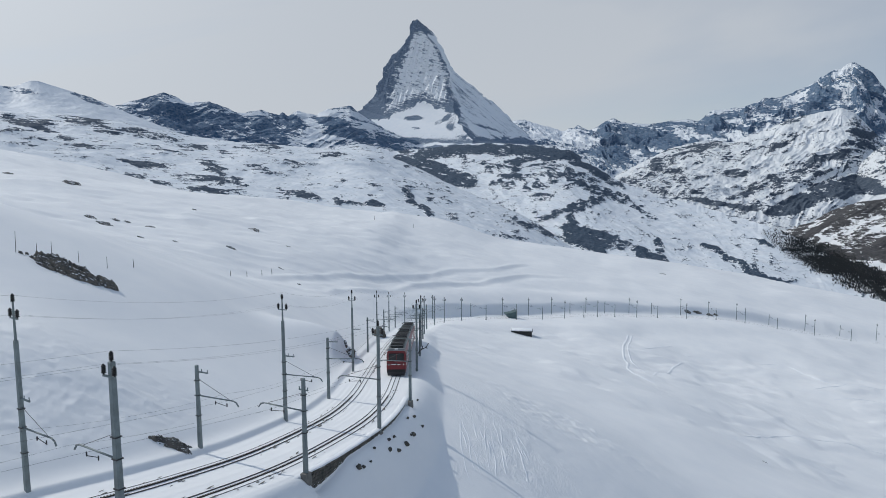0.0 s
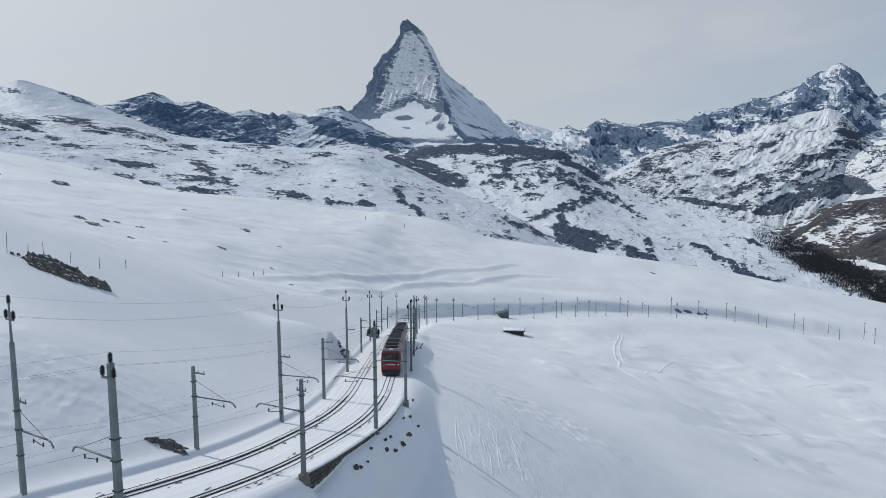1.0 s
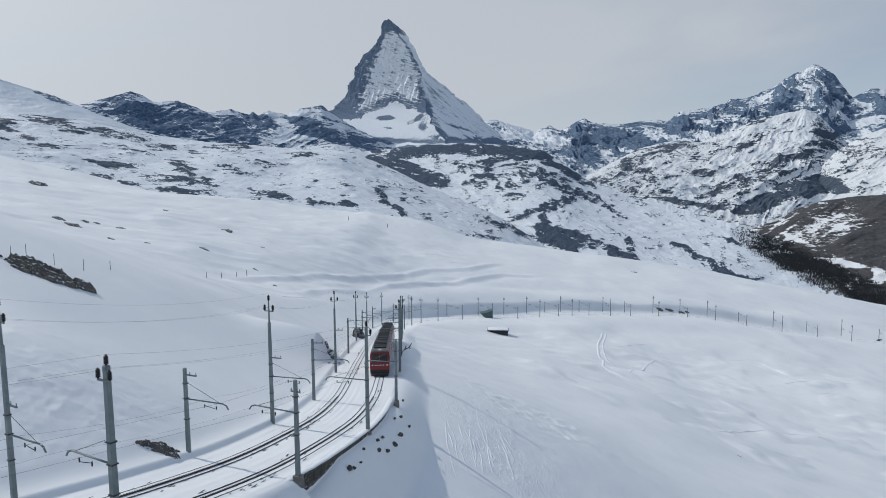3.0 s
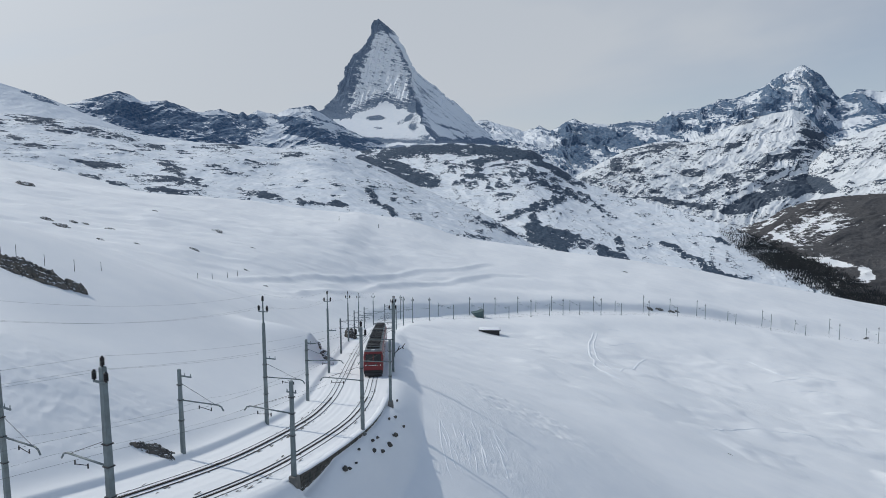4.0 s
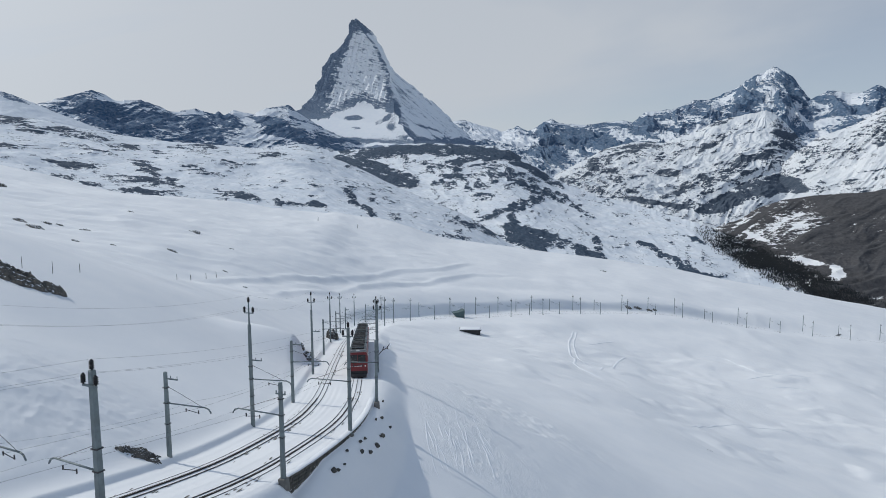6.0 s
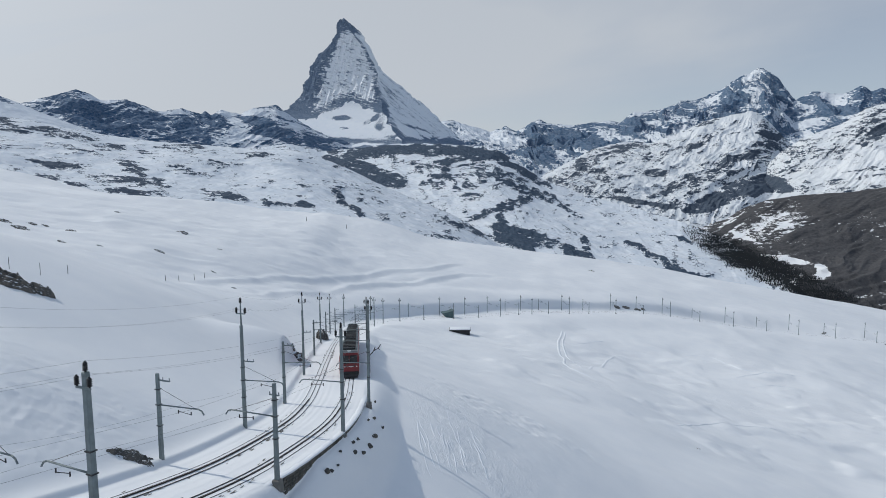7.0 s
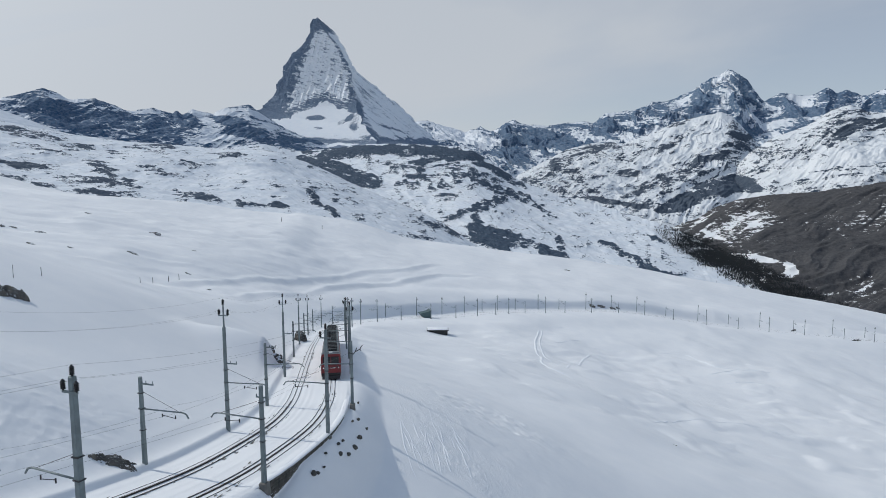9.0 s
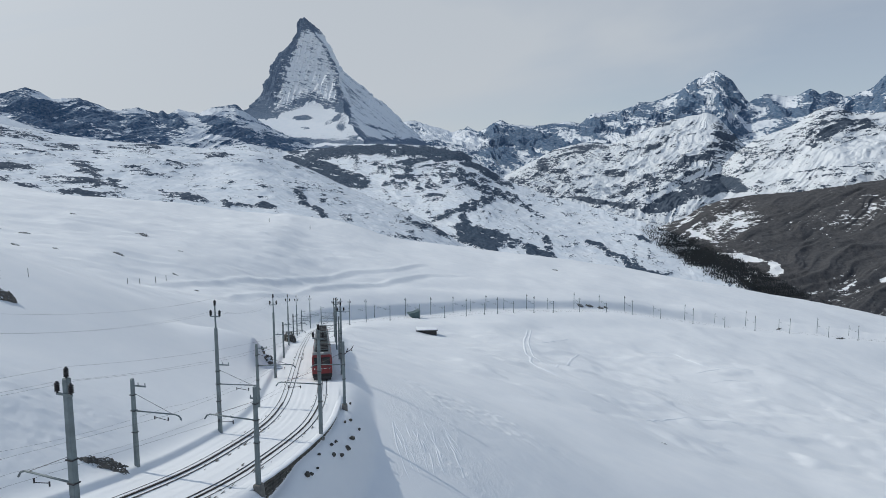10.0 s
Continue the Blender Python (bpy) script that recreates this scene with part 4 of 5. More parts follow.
    rock = np.where(east, 0.02 + face * (0.12 + 0.28 * rib + 0.85 * stripes), 0.10 + 0.52 * fall + 0.25 * stripes) + 0.15 * small * (0.3 + 0.7 * face)
    rock += 0.6 * smooth(10.8, 11.2, el + 0.2 * small)
    rock += np.where(east, face * (0.85 * smooth(0.32, 0.16, f + 0.13 * small + 0.10 * rib) + 0.45 * smooth(0.88, 0.98, f)), 0.3 * smooth(0.25, 0.0, f))
    rock += np.where(east, 0.5 * smooth(-0.05, 0.15, hem) * smooth(1.2, 0.5, hem), -0.05)
    rock -= np.where(east, 0.5 * smooth(0.1, -0.15, hem) * smooth(2.3, 2.8, el), 0.0)
    rock += bare(BANDS)(az, el) * smooth(4.0, 3.2, el)
    rock += spots(az, el + 0.12 * small, [(-2.6, 4.3, 1.1, 0.26, 0.05, 1.25), (-2.4, 3.5, 0.5, 0.14, 0, 1.1), (0.6, 4.4, 0.7, 1.1, 0.6, 0.9), (1.2, 3.2, 1.3, 0.5, -0.25, 0.7), (-0.3, 4.1, 0.8, 0.25, 0.5, 1.0), (3.6, 3.5, 1.4, 0.14, -0.3, 0.5), (1.6, 6.6, 1.2, 0.8, -0.75, 0.22)])
    rock += 0.75 * smooth(3.1, 2.75, el + 0.04 * az + 0.35 * small + 0.2 * rib)
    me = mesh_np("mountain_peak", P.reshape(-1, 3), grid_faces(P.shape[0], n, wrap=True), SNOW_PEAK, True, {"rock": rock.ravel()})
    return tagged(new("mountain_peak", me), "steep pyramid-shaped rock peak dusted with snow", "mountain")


great_peak()


# ---------------------------------------------------------------- railway
def rails():
    idx = np.arange(0, len(LINE) - 1)
    for off in (-2.05, 2.05):
        top = empty("railway_track")
        tagged(top, "metre-gauge rack railway track half buried in packed snow", "railway track", "tracks", "structure")
        for o in (-0.53, 0.53):
            pts = np.array([track_point(i, off + o, -0.125 - (0.05 if i > _turn - 60 else 0)) for i in idx])
            sweep("rail", pts, (0.036, 0.08), RAIL, top)
        pts = np.array([track_point(i, off, -0.12 - (0.06 if i > _turn - 60 else 0)) for i in idx])
        sweep("rack_bar", pts, (0.04, 0.09), RAIL, top)
        # teeth of the rack where the line passes closest
        a, b = nearest_on_line(36), nearest_on_line(75)
        vs, fs = [], []
        for i in range(a, b):
            for k in range(5):
                t = k / 5
                p = track_point(i, off, -0.07) * (1 - t) + track_point(i + 1, off, -0.07) * t
                tv, nv = np.array([*LINE_T[i], 0]), np.array([*LINE_N[i], 0])
                base = len(vs)
                for u in (-0.045, 0.045):
                    for w in (-0.07, 0.07):
                        for h in (0, 0.06):
                            vs.append(p + tv * u + nv * w + np.array([0, 0, h]))
                fs += [[base + q for q in f] for f in ((0, 1, 3, 2), (4, 6, 7, 5), (0, 4, 5, 1), (2, 3, 7, 6), (1, 5, 7, 3))]
        ob = new("rack_teeth", mesh_np("rack_teeth", np.array(vs), np.array(fs), RAIL, False))
        ob.parent = top
        ob["kind"] = "stuff"


rails()


# ---------------------------------------------------------------- masts
def insulator(bm, at, h=0.55, fat=1.0):
    x, y, z = at
    rod(bm, (x, y, z), (x, y, z + h), 0.05 * fat, n=8)
    for k in range(4):
        zz = z + 0.08 + k * (h - 0.12) / 4
        rod(bm, (x, y, zz), (x, y, zz + 0.08), 0.14 * fat, 0.08 * fat, n=10)


def mast(at, rz, height, label, kind="plain", arm=0.0, arm_z=5.0, feeder=2.6, bracket=None, foot=0.0, size=0.34, bar=0.0):
    """A catenary mast; its +x points to the tracks. kind: plain, feeder (thin pole on top), insulated (insulators at its head)."""
    top = empty("catenary_mast", at, rz)
    tagged(top, label, "catenary mast", "masts along the railway")
    h = height
    bm = bmesh.new()
    box(bm, (size, size * 0.9, height + 1.2), (0, 0, height / 2 - 0.6))
    for v in bm.verts:
        if v.co.z > height / 2:
            v.co.x *= 0.74
            v.co.y *= 0.74
    bmesh.ops.bevel(bm, geom=[e for e in bm.edges], offset=0.035, segments=1, affect='EDGES')
    part("post", bm, STEEL, top)
    for zb in (arm_z + 0.02, arm_z + 1.2, arm_z - 1.6):
        if arm:
            bm = bmesh.new()
            box(bm, (size * 1.05, size * 1.0, 0.06), (0, 0, zb))
            part("clamp_band", bm, DARK_STEEL, top)
    heads = []
    if kind == "feeder":
        bm = bmesh.new()
        rod(bm, (0, 0, h - 0.3), (0, 0, h + feeder - 0.55), 0.09, 0.06)
        part("feeder_pole", bm, STEEL, top)
        zc = h + feeder - 1.55
        bm = bmesh.new()
        box(bm, (0.95, 0.08, 0.08), (0, 0, zc))
        part("crossbar", bm, STEEL, top)
        heads = [(-0.43, 0, zc + 0.04), (0.43, 0, zc + 0.04), (0, 0, h + feeder - 0.6)]
    if kind == "insulated":
        zc = h - 0.75
        bm = bmesh.new()
        box(bm, (1.0, 0.1, 0.1), (0, size * 0.4, zc))
        part("crossbar", bm, STEEL, top)
        heads = [(-0.45, size * 0.4, zc + 0.05), (0.45, size * 0.4, zc + 0.05), (0, 0, h)]
    for q in heads:
        bm = bmesh.new()
        insulator(bm, q)
        part("insulator", bm, INSUL, top, "dark brown porcelain insulator", flat=False)
    if arm:
        bm = bmesh.new()
        rod(bm, (0, 0, arm_z), (arm, 0, arm_z + 0.08), 0.055)
        rod(bm, (arm, 0, arm_z + 0.08), (arm + 0.3, 0, arm_z - 0.02), 0.055)
        rod(bm, (arm + 0.3, 0, arm_z - 0.02), (arm + 0.5, 0, arm_z - 0.3), 0.055)
        part("cantilever_arm", bm, STEEL, top, flat=False)
        bm = bmesh.new()
        rod(bm, (size / 2, 0, min(h - 0.2, arm_z + 1.3)), (arm * 0.92, 0, arm_z + 0.1), 0.016, n=5)
        part("stay_wire", bm, DARK_STEEL, top)
        bm = bmesh.new()
        rod(bm, (arm * 0.5, 0, arm_z - 0.28), (arm * 0.82, 0, arm_z - 0.42), 0.025, n=6)
        for x in (0.5, 0.82):
            rod(bm, (arm * x, 0, arm_z - 0.45), (arm * x, 0, arm_z - 0.2), 0.045, n=6)
        part("registration_arm", bm, DARK_STEEL, top)
    if bracket is not None:
        bm = bmesh.new()
        box(bm, (1.15, 0.09, 0.1), (0.57, 0, bracket))
        for x in (0.5, 1.1):
            rod(bm, (x, 0, bracket), (x, 0, bracket + 0.25), 0.03, n=6)
        part("bracket", bm, STEEL, top)
    if bar:
        bm = bmesh.new()
        box(bm, (0.8, 0.08, 0.08), (0, 0, bar))
        for x in (-0.36, 0.36):
            rod(bm, (x, 0, bar), (x, 0, bar + 0.22), 0.04, n=6)
        part("crossbar", bm, STEEL, top)
    if foot:
        bm = bmesh.new()
        box(bm, (0.56, 0.62, foot + 0.9), (0, 0, -0.3 - foot / 2), bevel=0.07)
        for v in bm.verts:
            if v.co.z < -0.5:
                v.co.x = v.co.x * 1.1 - 0.1
        part("footing", bm, CONCRETE, top, "weathered concrete footing")
    return top


TALL = "tall grey steel catenary mast with a feeder pole and insulators"
HEAD = "grey steel catenary mast with insulators at its head"
PLAIN = "plain grey steel catenary mast beside the snowy tracks"
FOOTED = "grey steel catenary mast on a stepped concrete footing"
mast((-25.8, 39.4, 3.7), -33, 10.2, TALL, "feeder", 3.4, 4.75, 2.9, 6.6)
mast((-17.0, 33.3, 4.2), 150, 10.15, HEAD, "insulated", 3.3, 4.95, size=0.42)
mast((-19.1, 50.2, 1.95), -26, 7.2, PLAIN, "plain", 3.6, 4.8, bracket=6.7)
mast((-15.15, 61.5, 0.2), -20, 9.85, TALL, "feeder", 3.6, 4.7, 2.6, 6.5)
mast((-10.05, 46.2, 2.2), 155, 7.15, FOOTED, "plain", 3.6, 4.75, foot=0.9, bar=6.3)
mast((-6.1, 60.0, -0.35), 164, 10.2, HEAD, "insulated", 3.6, 5.2, foot=1.5)
mast((-3.85, 71.9, -1.5), 175, 7.15, FOOTED, "plain", 3.0, 4.6, foot=1.7)
mast((-13.1, 73.2, -1.6), -6, 7.05, PLAIN, "plain", 3.6, 4.65, bracket=6.6)
mast((-13.06, 92.8, -4.3), 0, 9.1, TALL, "feeder", 0, 4.2, 2.6, 6.0)
crown = mast((-4.0, 92.7, -4.4), 180, 9.8, HEAD, "insulated", 3.0, 4.7)
bm = bmesh.new()
for a, b in (((-0.1, 0, 2.5), (-0.7, 0, 3.2)), ((-0.7, 0, 3.2), (-1.3, 0, 3.5)), ((-1.3, 0, 3.5), (-1.7, 0, 4.1)), ((-0.7, 0, 3.2), (-0.9, 0, 3.75)), ((-1.3, 0, 3.5), (-1.5, 0, 3.3))):
    rod(bm, a, b, 0.07, 0.05, n=6)
part("bracket", bm, DARK_STEEL, crown, "dark bent bracket")
mast((-13.95, 118.5, -8.7), 2, 6.4, PLAIN, "plain", 3.4, 4.6, bracket=5.9)
for y, kind, h in ((145, "feeder", 8.7), (164, "plain", 6.6), (182, "feeder", 8.6), (201, "plain", 6.8), (222, "feeder", 8.5), (246, "plain", 7.0)):
    i = nearest_on_line(y)
    q = track_point(i, -5.0)
    mast(tuple(q), math.degrees(math.atan2(LINE_N[i][1], LINE_N[i][0])), h, TALL if kind == "feeder" else PLAIN, kind, 3.4, 4.7, 2.6, h - 0.6 if kind == "plain" else None)
for y, kind, h in ((112, "plain", 7.2), (131, "insulated", 9.6), (152, "plain", 7.2), (173, "insulated", 9.5), (196, "plain", 7.4), (224, "insulated", 9.4)):
    i = nearest_on_line(y)
    q = track_point(i, 4.9)
    mast(tuple(q), 180 + math.degrees(math.atan2(LINE_N[i][1], LINE_N[i][0])), h, HEAD if kind == "insulated" else PLAIN, kind, 3.2, 4.7)
# the far loop of the line: masts on both sides
FAR_TALL = "far-off grey catenary mast standing in the snow"
# bearing, side of the line, height
FAR_ROWS = [(-1.11, -1, 9.3), (-0.08, 1, 9.1), (1.4, 1, 9.1), (2.23, -1, 6.0), (3.5, 1, 6.6), (4.87, -1, 8.4), (6.09, 1, 7.4), (7.15, -1, 8.4), (8.36, 1, 5.9), (9.07, -1, 8.3), (10.22, 1, 8.6), (10.69, -1, 5.6),
            (11.78, 1, 6.1), (12.0, -1, 7.8), (12.95, 1, 8.2), (13.54, -1, 6.0), (14.36, 1, 6.6), (15.52, -1, 8.2), (16.16, 1, 8.8), (17.28, -1, 6.2), (17.78, 1, 6.6), (19.53, -1, 9.4), (20.06, 1, 8.1), (21.72, -1, 8.6)]
FAR_ROWS += [(22.24, 1, 5.5), (23.82, -1, 9.4), (24.41, 1, 8.7), (26.09, -1, 6.1), (26.66, 1, 6.6), (28.6, -1, 9.8), (29.22, 1, 9.4), (30.92, -1, 6.8), (31.59, 1, 7.2), (33.2, -1, 10.2), (33.83, 1, 9.3), (35.6, -1, 7.0),
             (36.3, 1, 9.5), (38.2, -1, 9.6), (39.0, 1, 7.2), (40.3, -1, 7.0), (40.9, 1, 9.4), (42.6, -1, 9.5), (43.3, 1, 7.2)]
for bearing, side, h in FAR_ROWS:
    off = LINE[_turn - 70:] + side * 5.0 * LINE_N[_turn - 70:]
    j = _turn - 70 + int(np.argmax(np.degrees(np.arctan2(off[:, 0], off[:, 1])) > bearing))
    q = track_point(j, side * 5.0)
    q[2] = ground_height(q[0], q[1])[0]
    a = math.degrees(math.atan2(LINE_N[j][1], LINE_N[j][0])) + (0 if side < 0 else 180)
    mast(tuple(q), a, h, FAR_TALL, "insulated" if h > 7.5 else "plain", 3.0, 5.0, size=0.3, foot=0.5 if side > 0 else 0)


# ---------------------------------------------------------------- wires
def hung(points, sag, r=0.0042):
    """A wire hung from point to point."""
    out = []
    for a, b in zip(points[:-1], points[1:]):
        a, b = np.asarray(a, float), np.asarray(b, float)
        n = 14
        for t in np.linspace(0, 1, n, endpoint=False):
            p = a + (b - a) * t
            p[2] -= 4 * t * (1 - t) * sag
            out.append(p)
    out.append(np.asarray(points[-1], float))
    ob = sweep("wire", np.array(out), r, DARK_STEEL, None, 5)
    return tagged(ob, "thin dark overhead wire strung between masts", "overhead wire", "wires over the railway")


HEADS_L = [(-56, 0, 24), (-25.8, 39.4, 16.2), (-15.15, 61.5, 12.3), (-13.06, 92.8, 7.0), (-15.0, 145, -2.4), (-15.3, 182, -9.3), (-13.6, 222, -17)]
for dx, dz in ((0, 0.45), (-0.43, -0.75), (0.43, -0.75)):
    hung([(x + dx, y, z + dz) for x, y, z in HEADS_L], 0.7)
HEADS_R = [(-44, 0, 20), (-17.0, 33.3, 14.4), (-6.1, 60.0, 9.9), (-4.0, 92.7, 5.45), (-5.0, 131, -1.2), (-5.2, 173, -9)]
for dx, dz in ((0, 0.5), (-0.45, -0.2), (0.45, -0.2)):
    hung([(x + dx, y, z + dz) for x, y, z in HEADS_R], 0.6)
for off in (-2.05, 2.05):
    stops = [nearest_on_line(y) for y in (-20, 8, 36, 48, 60, 72.5, 93, 118, 145, 182, 222)]
    hung([track_point(i, off, 4.55) for i in stops], 0.02, 0.0065)
    hung([track_point(i, off, 5.15) for i in stops], 0.35, 0.0048)


# ---------------------------------------------------------------- train
def train():
    front = nearest_on_line(88.0)
    top = empty("train")
    tagged(top, "red rack railway train with dark equipment on its grey roof", "train")
    length, width = 14.0, 2.65
    for c in range(4):
        i0 = front + int(round(c * (length + 0.6)))
        a, b = track_point(i0, 2.05), track_point(i0 + int(length), 2.05)
        m = Matrix.Translation((a + b) / 2) @ Vector(b - a).to_track_quat('Y', 'Z').to_matrix().to_4x4()
        # car shell: straight sides, rounded shoulders
        bm = bmesh.new()
        ring = [(-1.30, 0.55), (-1.325, 1.0), (-1.325, 2.7), (-1.24, 3.15), (-1.0, 3.4), (1.0, 3.4), (1.24, 3.15), (1.325, 2.7), (1.325, 1.0), (1.30, 0.55)]
        nose = 0.25 if c == 0 else 0.0
        rows = []
        for y, k, cut in ((-length / 2, 0.96, nose), (-length / 2 + 0.25, 1.0, 0), (length / 2 - 0.1, 1.0, 0), (length / 2, 0.97, 0)):
            rows.append([bm.verts.new((x * k, y + (cut * smooth(1.6, 3.4, z)), z)) for x, z in ring])
        n = len(ring)
        for r0, r1 in zip(rows[:-1], rows[1:]):
            for q in range(n):
                bm.faces.new((r0[q], r0[(q + 1) % n], r1[(q + 1) % n], r1[q]))
        bm.faces.new(rows[0])
        bm.faces.new(rows[-1])
        body = part("car_body", bm, RED, top, "red painted car body")
        body.matrix_basis = m

        def piece(name, bm, mat, label=""):
            return part(name, bm, mat, body, label)

        bm = bmesh.new()
        box(bm, (2.3, length - 0.5, 0.22), (0, 0.1, 3.45), bevel=0.08)
        piece("roof", bm, ROOF, "grey roof panel")
        bm = bmesh.new()
        box(bm, (2.45, 0.7, 0.1), (0, -length / 2 + 0.55, 3.36))
        piece("roof_front", bm, ROOF)
        # roof equipment: racks of resistors, boxes and walkway frames
        bm = bmesh.new()
        for q in range(9):
            y = -length / 2 + 1.9 + q * 1.28
            box(bm, (1.7, 0.85, 0.28 + 0.12 * ((q * 7 + c) % 3)), (0, y, 3.75))
        piece("roof_equipment", bm, BLACK, "dark roof equipment boxes")
        bm = bmesh.new()
        for x in (-1.0, 1.0):
            rod(bm, (x, -length / 2 + 1.2, 3.85), (x, length / 2 - 1.0, 3.85), 0.03, n=6)
        for q in range(8):
            y = -length / 2 + 1.25 + q * 1.65
            rod(bm, (-1.0, y, 3.85), (1.0, y, 3.85), 0.03, n=6)
            for x in (-1.0, 1.0):
                rod(bm, (x, y, 3.4), (x, y, 3.85), 0.025, n=6)
        piece("roof_rail", bm, STEEL, "light steel roof rails")
        if c in (0, 2):
            bm = bmesh.new()
            y = -length / 2 + 4.5
            for x in (-0.6, 0.6):
                rod(bm, (x, y, 3.9), (x, y + 1.1, 4.45), 0.03, n=6)
                rod(bm, (x, y + 1.1, 4.45), (x * 0.8, y + 0.2, 4.95), 0.025, n=6)
            box(bm, (1.5, 0.12, 0.06), (0, y + 0.2, 4.98))
            piece("pantograph", bm, DARK_STEEL, "dark pantograph")
        # side windows
        for side in (-1, 1):
            for q in range(7):
                bm = bmesh.new()
                box(bm, (0.05, 1.25, 0.95), (side * 1.325, -length / 2 + 1.9 + q * 1.7, 2.25), bevel=0.01)
                piece("window", bm, GLASS, "dark side window")
            bm = bmesh.new()
            box(bm, (0.06, length - 0.4, 0.12), (side * 1.32, 0, 1.45))
            piece("side_stripe", bm, WHITE, "pale side stripe")
        # under the floor
        bm = bmesh.new()
        box(bm, (2.3, length - 0.8, 0.45), (0, 0, 0.45))
        piece("underframe", bm, BLACK)
        for y in (-length / 2 + 2.4, length / 2 - 2.4):
            bm = bmesh.new()
            for yy in (-0.8, 0.8):
                for x in (-0.53, 0.53):
                    rod(bm, (x - 0.06, y + yy, 0.36), (x + 0.06, y + yy, 0.36), 0.34, n=16)
            piece("bogie", bm, DARK_STEEL)
        if c == 0:
            f = -length / 2
            bm = bmesh.new()
            box(bm, (2.05, 0.12, 1.05), (0, f + 0.02, 2.45), rot=Matrix.Rotation(radians(-8), 4, 'X'), bevel=0.03)
            piece("windscreen", bm, GLASS, "dark windscreen")
            bm = bmesh.new()
            box(bm, (0.07, 0.1, 1.05), (0, f - 0.06, 2.45), rot=Matrix.Rotation(radians(-8), 4, 'X'))
            piece("windscreen_post", bm, RED)
            for x in (-0.98, 0.98):
                bm = bmesh.new()
                rod(bm, (x, f - 0.07, 1.5), (x, f + 0.08, 1.5), 0.085, n=14)
                piece("headlight", bm, WHITE, "white headlight")
            bm = bmesh.new()
            for x, w in ((-0.45, 0.5), (0.02, 0.3), (0.38, 0.34)):
                box(bm, (w, 0.03, 0.09), (x, f - 0.03, 1.5))
            piece("lettering_bar", bm, WHITE, "pale bar of lettering")
            bm = bmesh.new()
            box(bm, (2.5, 0.25, 0.5), (0, f + 0.05, 0.6), bevel=0.05)
            piece("bumper", bm, BLACK, "black bumper beam")
            bm = bmesh.new()
            box(bm, (2.3, 0.12, 0.5), (0, f - 0.12, 0.28), rot=Matrix.Rotation(radians(20), 4, 'X'))
            piece("snow_plough", bm, DARK_STEEL, "dark snow plough")
            bm = bmesh.new()
            box(bm, (0.5, 0.2, 0.22), (0, f + 0.45, 3.52), bevel=0.04)
            piece("marker_light", bm, WHITE)
        else:
            bm = bmesh.new()
            box(bm, (2.0, 0.62, 2.5), (0, -length / 2 - 0.3, 2.0))
            piece("gangway", bm, BLACK, "black rubber gangway")


train()


# ---------------------------------------------------------------- rocks
def rock_material():
    m, nt, b = material("bare_rock_with_snow")
    geo = nt.nodes.new("ShaderNodeNewGeometry")
    sep = nt.nodes.new("ShaderNodeSeparateXYZ")
    nt.links.new(geo.outputs["Normal"], sep.inputs[0])
    n = noise_at(nt, 1.6, 7, 0.65)
    n2 = noise_at(nt, 1.3, 5, 0.65)
    up = math_node(nt, 'ADD', sep.outputs[2], math_node(nt, 'MULTIPLY_ADD', n2, 1.1, -0.55))
    fac = math_node(nt, 'MULTIPLY_ADD', math_node(nt, 'SUBTRACT', up, 0.74), 7.0, 0.5)
    fac.node.use_clamp = True
    rock = ramp(nt, n, [(0.3, (0.06, 0.062, 0.063)), (0.52, (0.125, 0.118, 0.108)), (0.75, (0.23, 0.20, 0.155))])
    nt.links.new(mixc(nt, fac, rock, (0.8, 0.82, 0.85)), b.inputs["Base Color"])
    b.inputs["Roughness"].default_value = 0.9
    bump(nt, b, n, 0.6, 0.15)
    return m


ROCK = rock_material()
ROCK_DARK, rnt, rb = material("damp_wall_stone")
rnt.links.new(ramp(rnt, noise_at(rnt, 2.5, 6), [(0.3, (0.032, 0.033, 0.033)), (0.7, (0.12, 0.112, 0.095))]), rb.inputs["Base Color"])
rb.inputs["Roughness"].default_value = 0.9


def boulder(seed, size, squash=0.6):
    """Vertices and faces of one broken block."""
    rng = random.Random(seed)
    bm = bmesh.new()
    bmesh.ops.create_icosphere(bm, subdivisions=2, radius=1.0)
    cuts = [(Vector((rng.gauss(0, 1), rng.gauss(0, 1), rng.gauss(0, 1))).normalized(), rng.uniform(0.45, 0.85)) for _ in range(9)]
    for v in bm.verts:
        p = v.co.copy()
        for nrm, lim in cuts:
            over = p.dot(nrm) - lim
            if over > 0:
                p -= nrm * over
        p += Vector((rng.gauss(0, 0.03), rng.gauss(0, 0.03), rng.gauss(0, 0.03)))
        v.co = Vector((p.x * size, p.y * size, p.z * size * squash))
    return bm


def rocks_at(name, spots_xyz, label, group="", squash=0.55, mat=ROCK):
    """One outcrop: some broken blocks bedded in the ground. Rows: x, y, size, turn, lift."""
    bm = bmesh.new()
    for k, (x, y, size, turn, lift) in enumerate(spots_xyz):
        b = boulder(int(x * 31 + y * 17 + k) & 0xFFFF, size, squash)
        z = float(ground_height(x, y)[0]) + lift
        bmesh.ops.transform(b, matrix=pose(x, y, z, random.uniform(-14, 14), random.uniform(-14, 14), turn), verts=b.verts)
        me = bpy.data.meshes.new("tmp")
        b.to_mesh(me)
        b.free()
        bm.from_mesh(me)
        bpy.data.meshes.remove(me)
    ob = part(name, bm, mat)
    return tagged(ob, label, "rock", group)


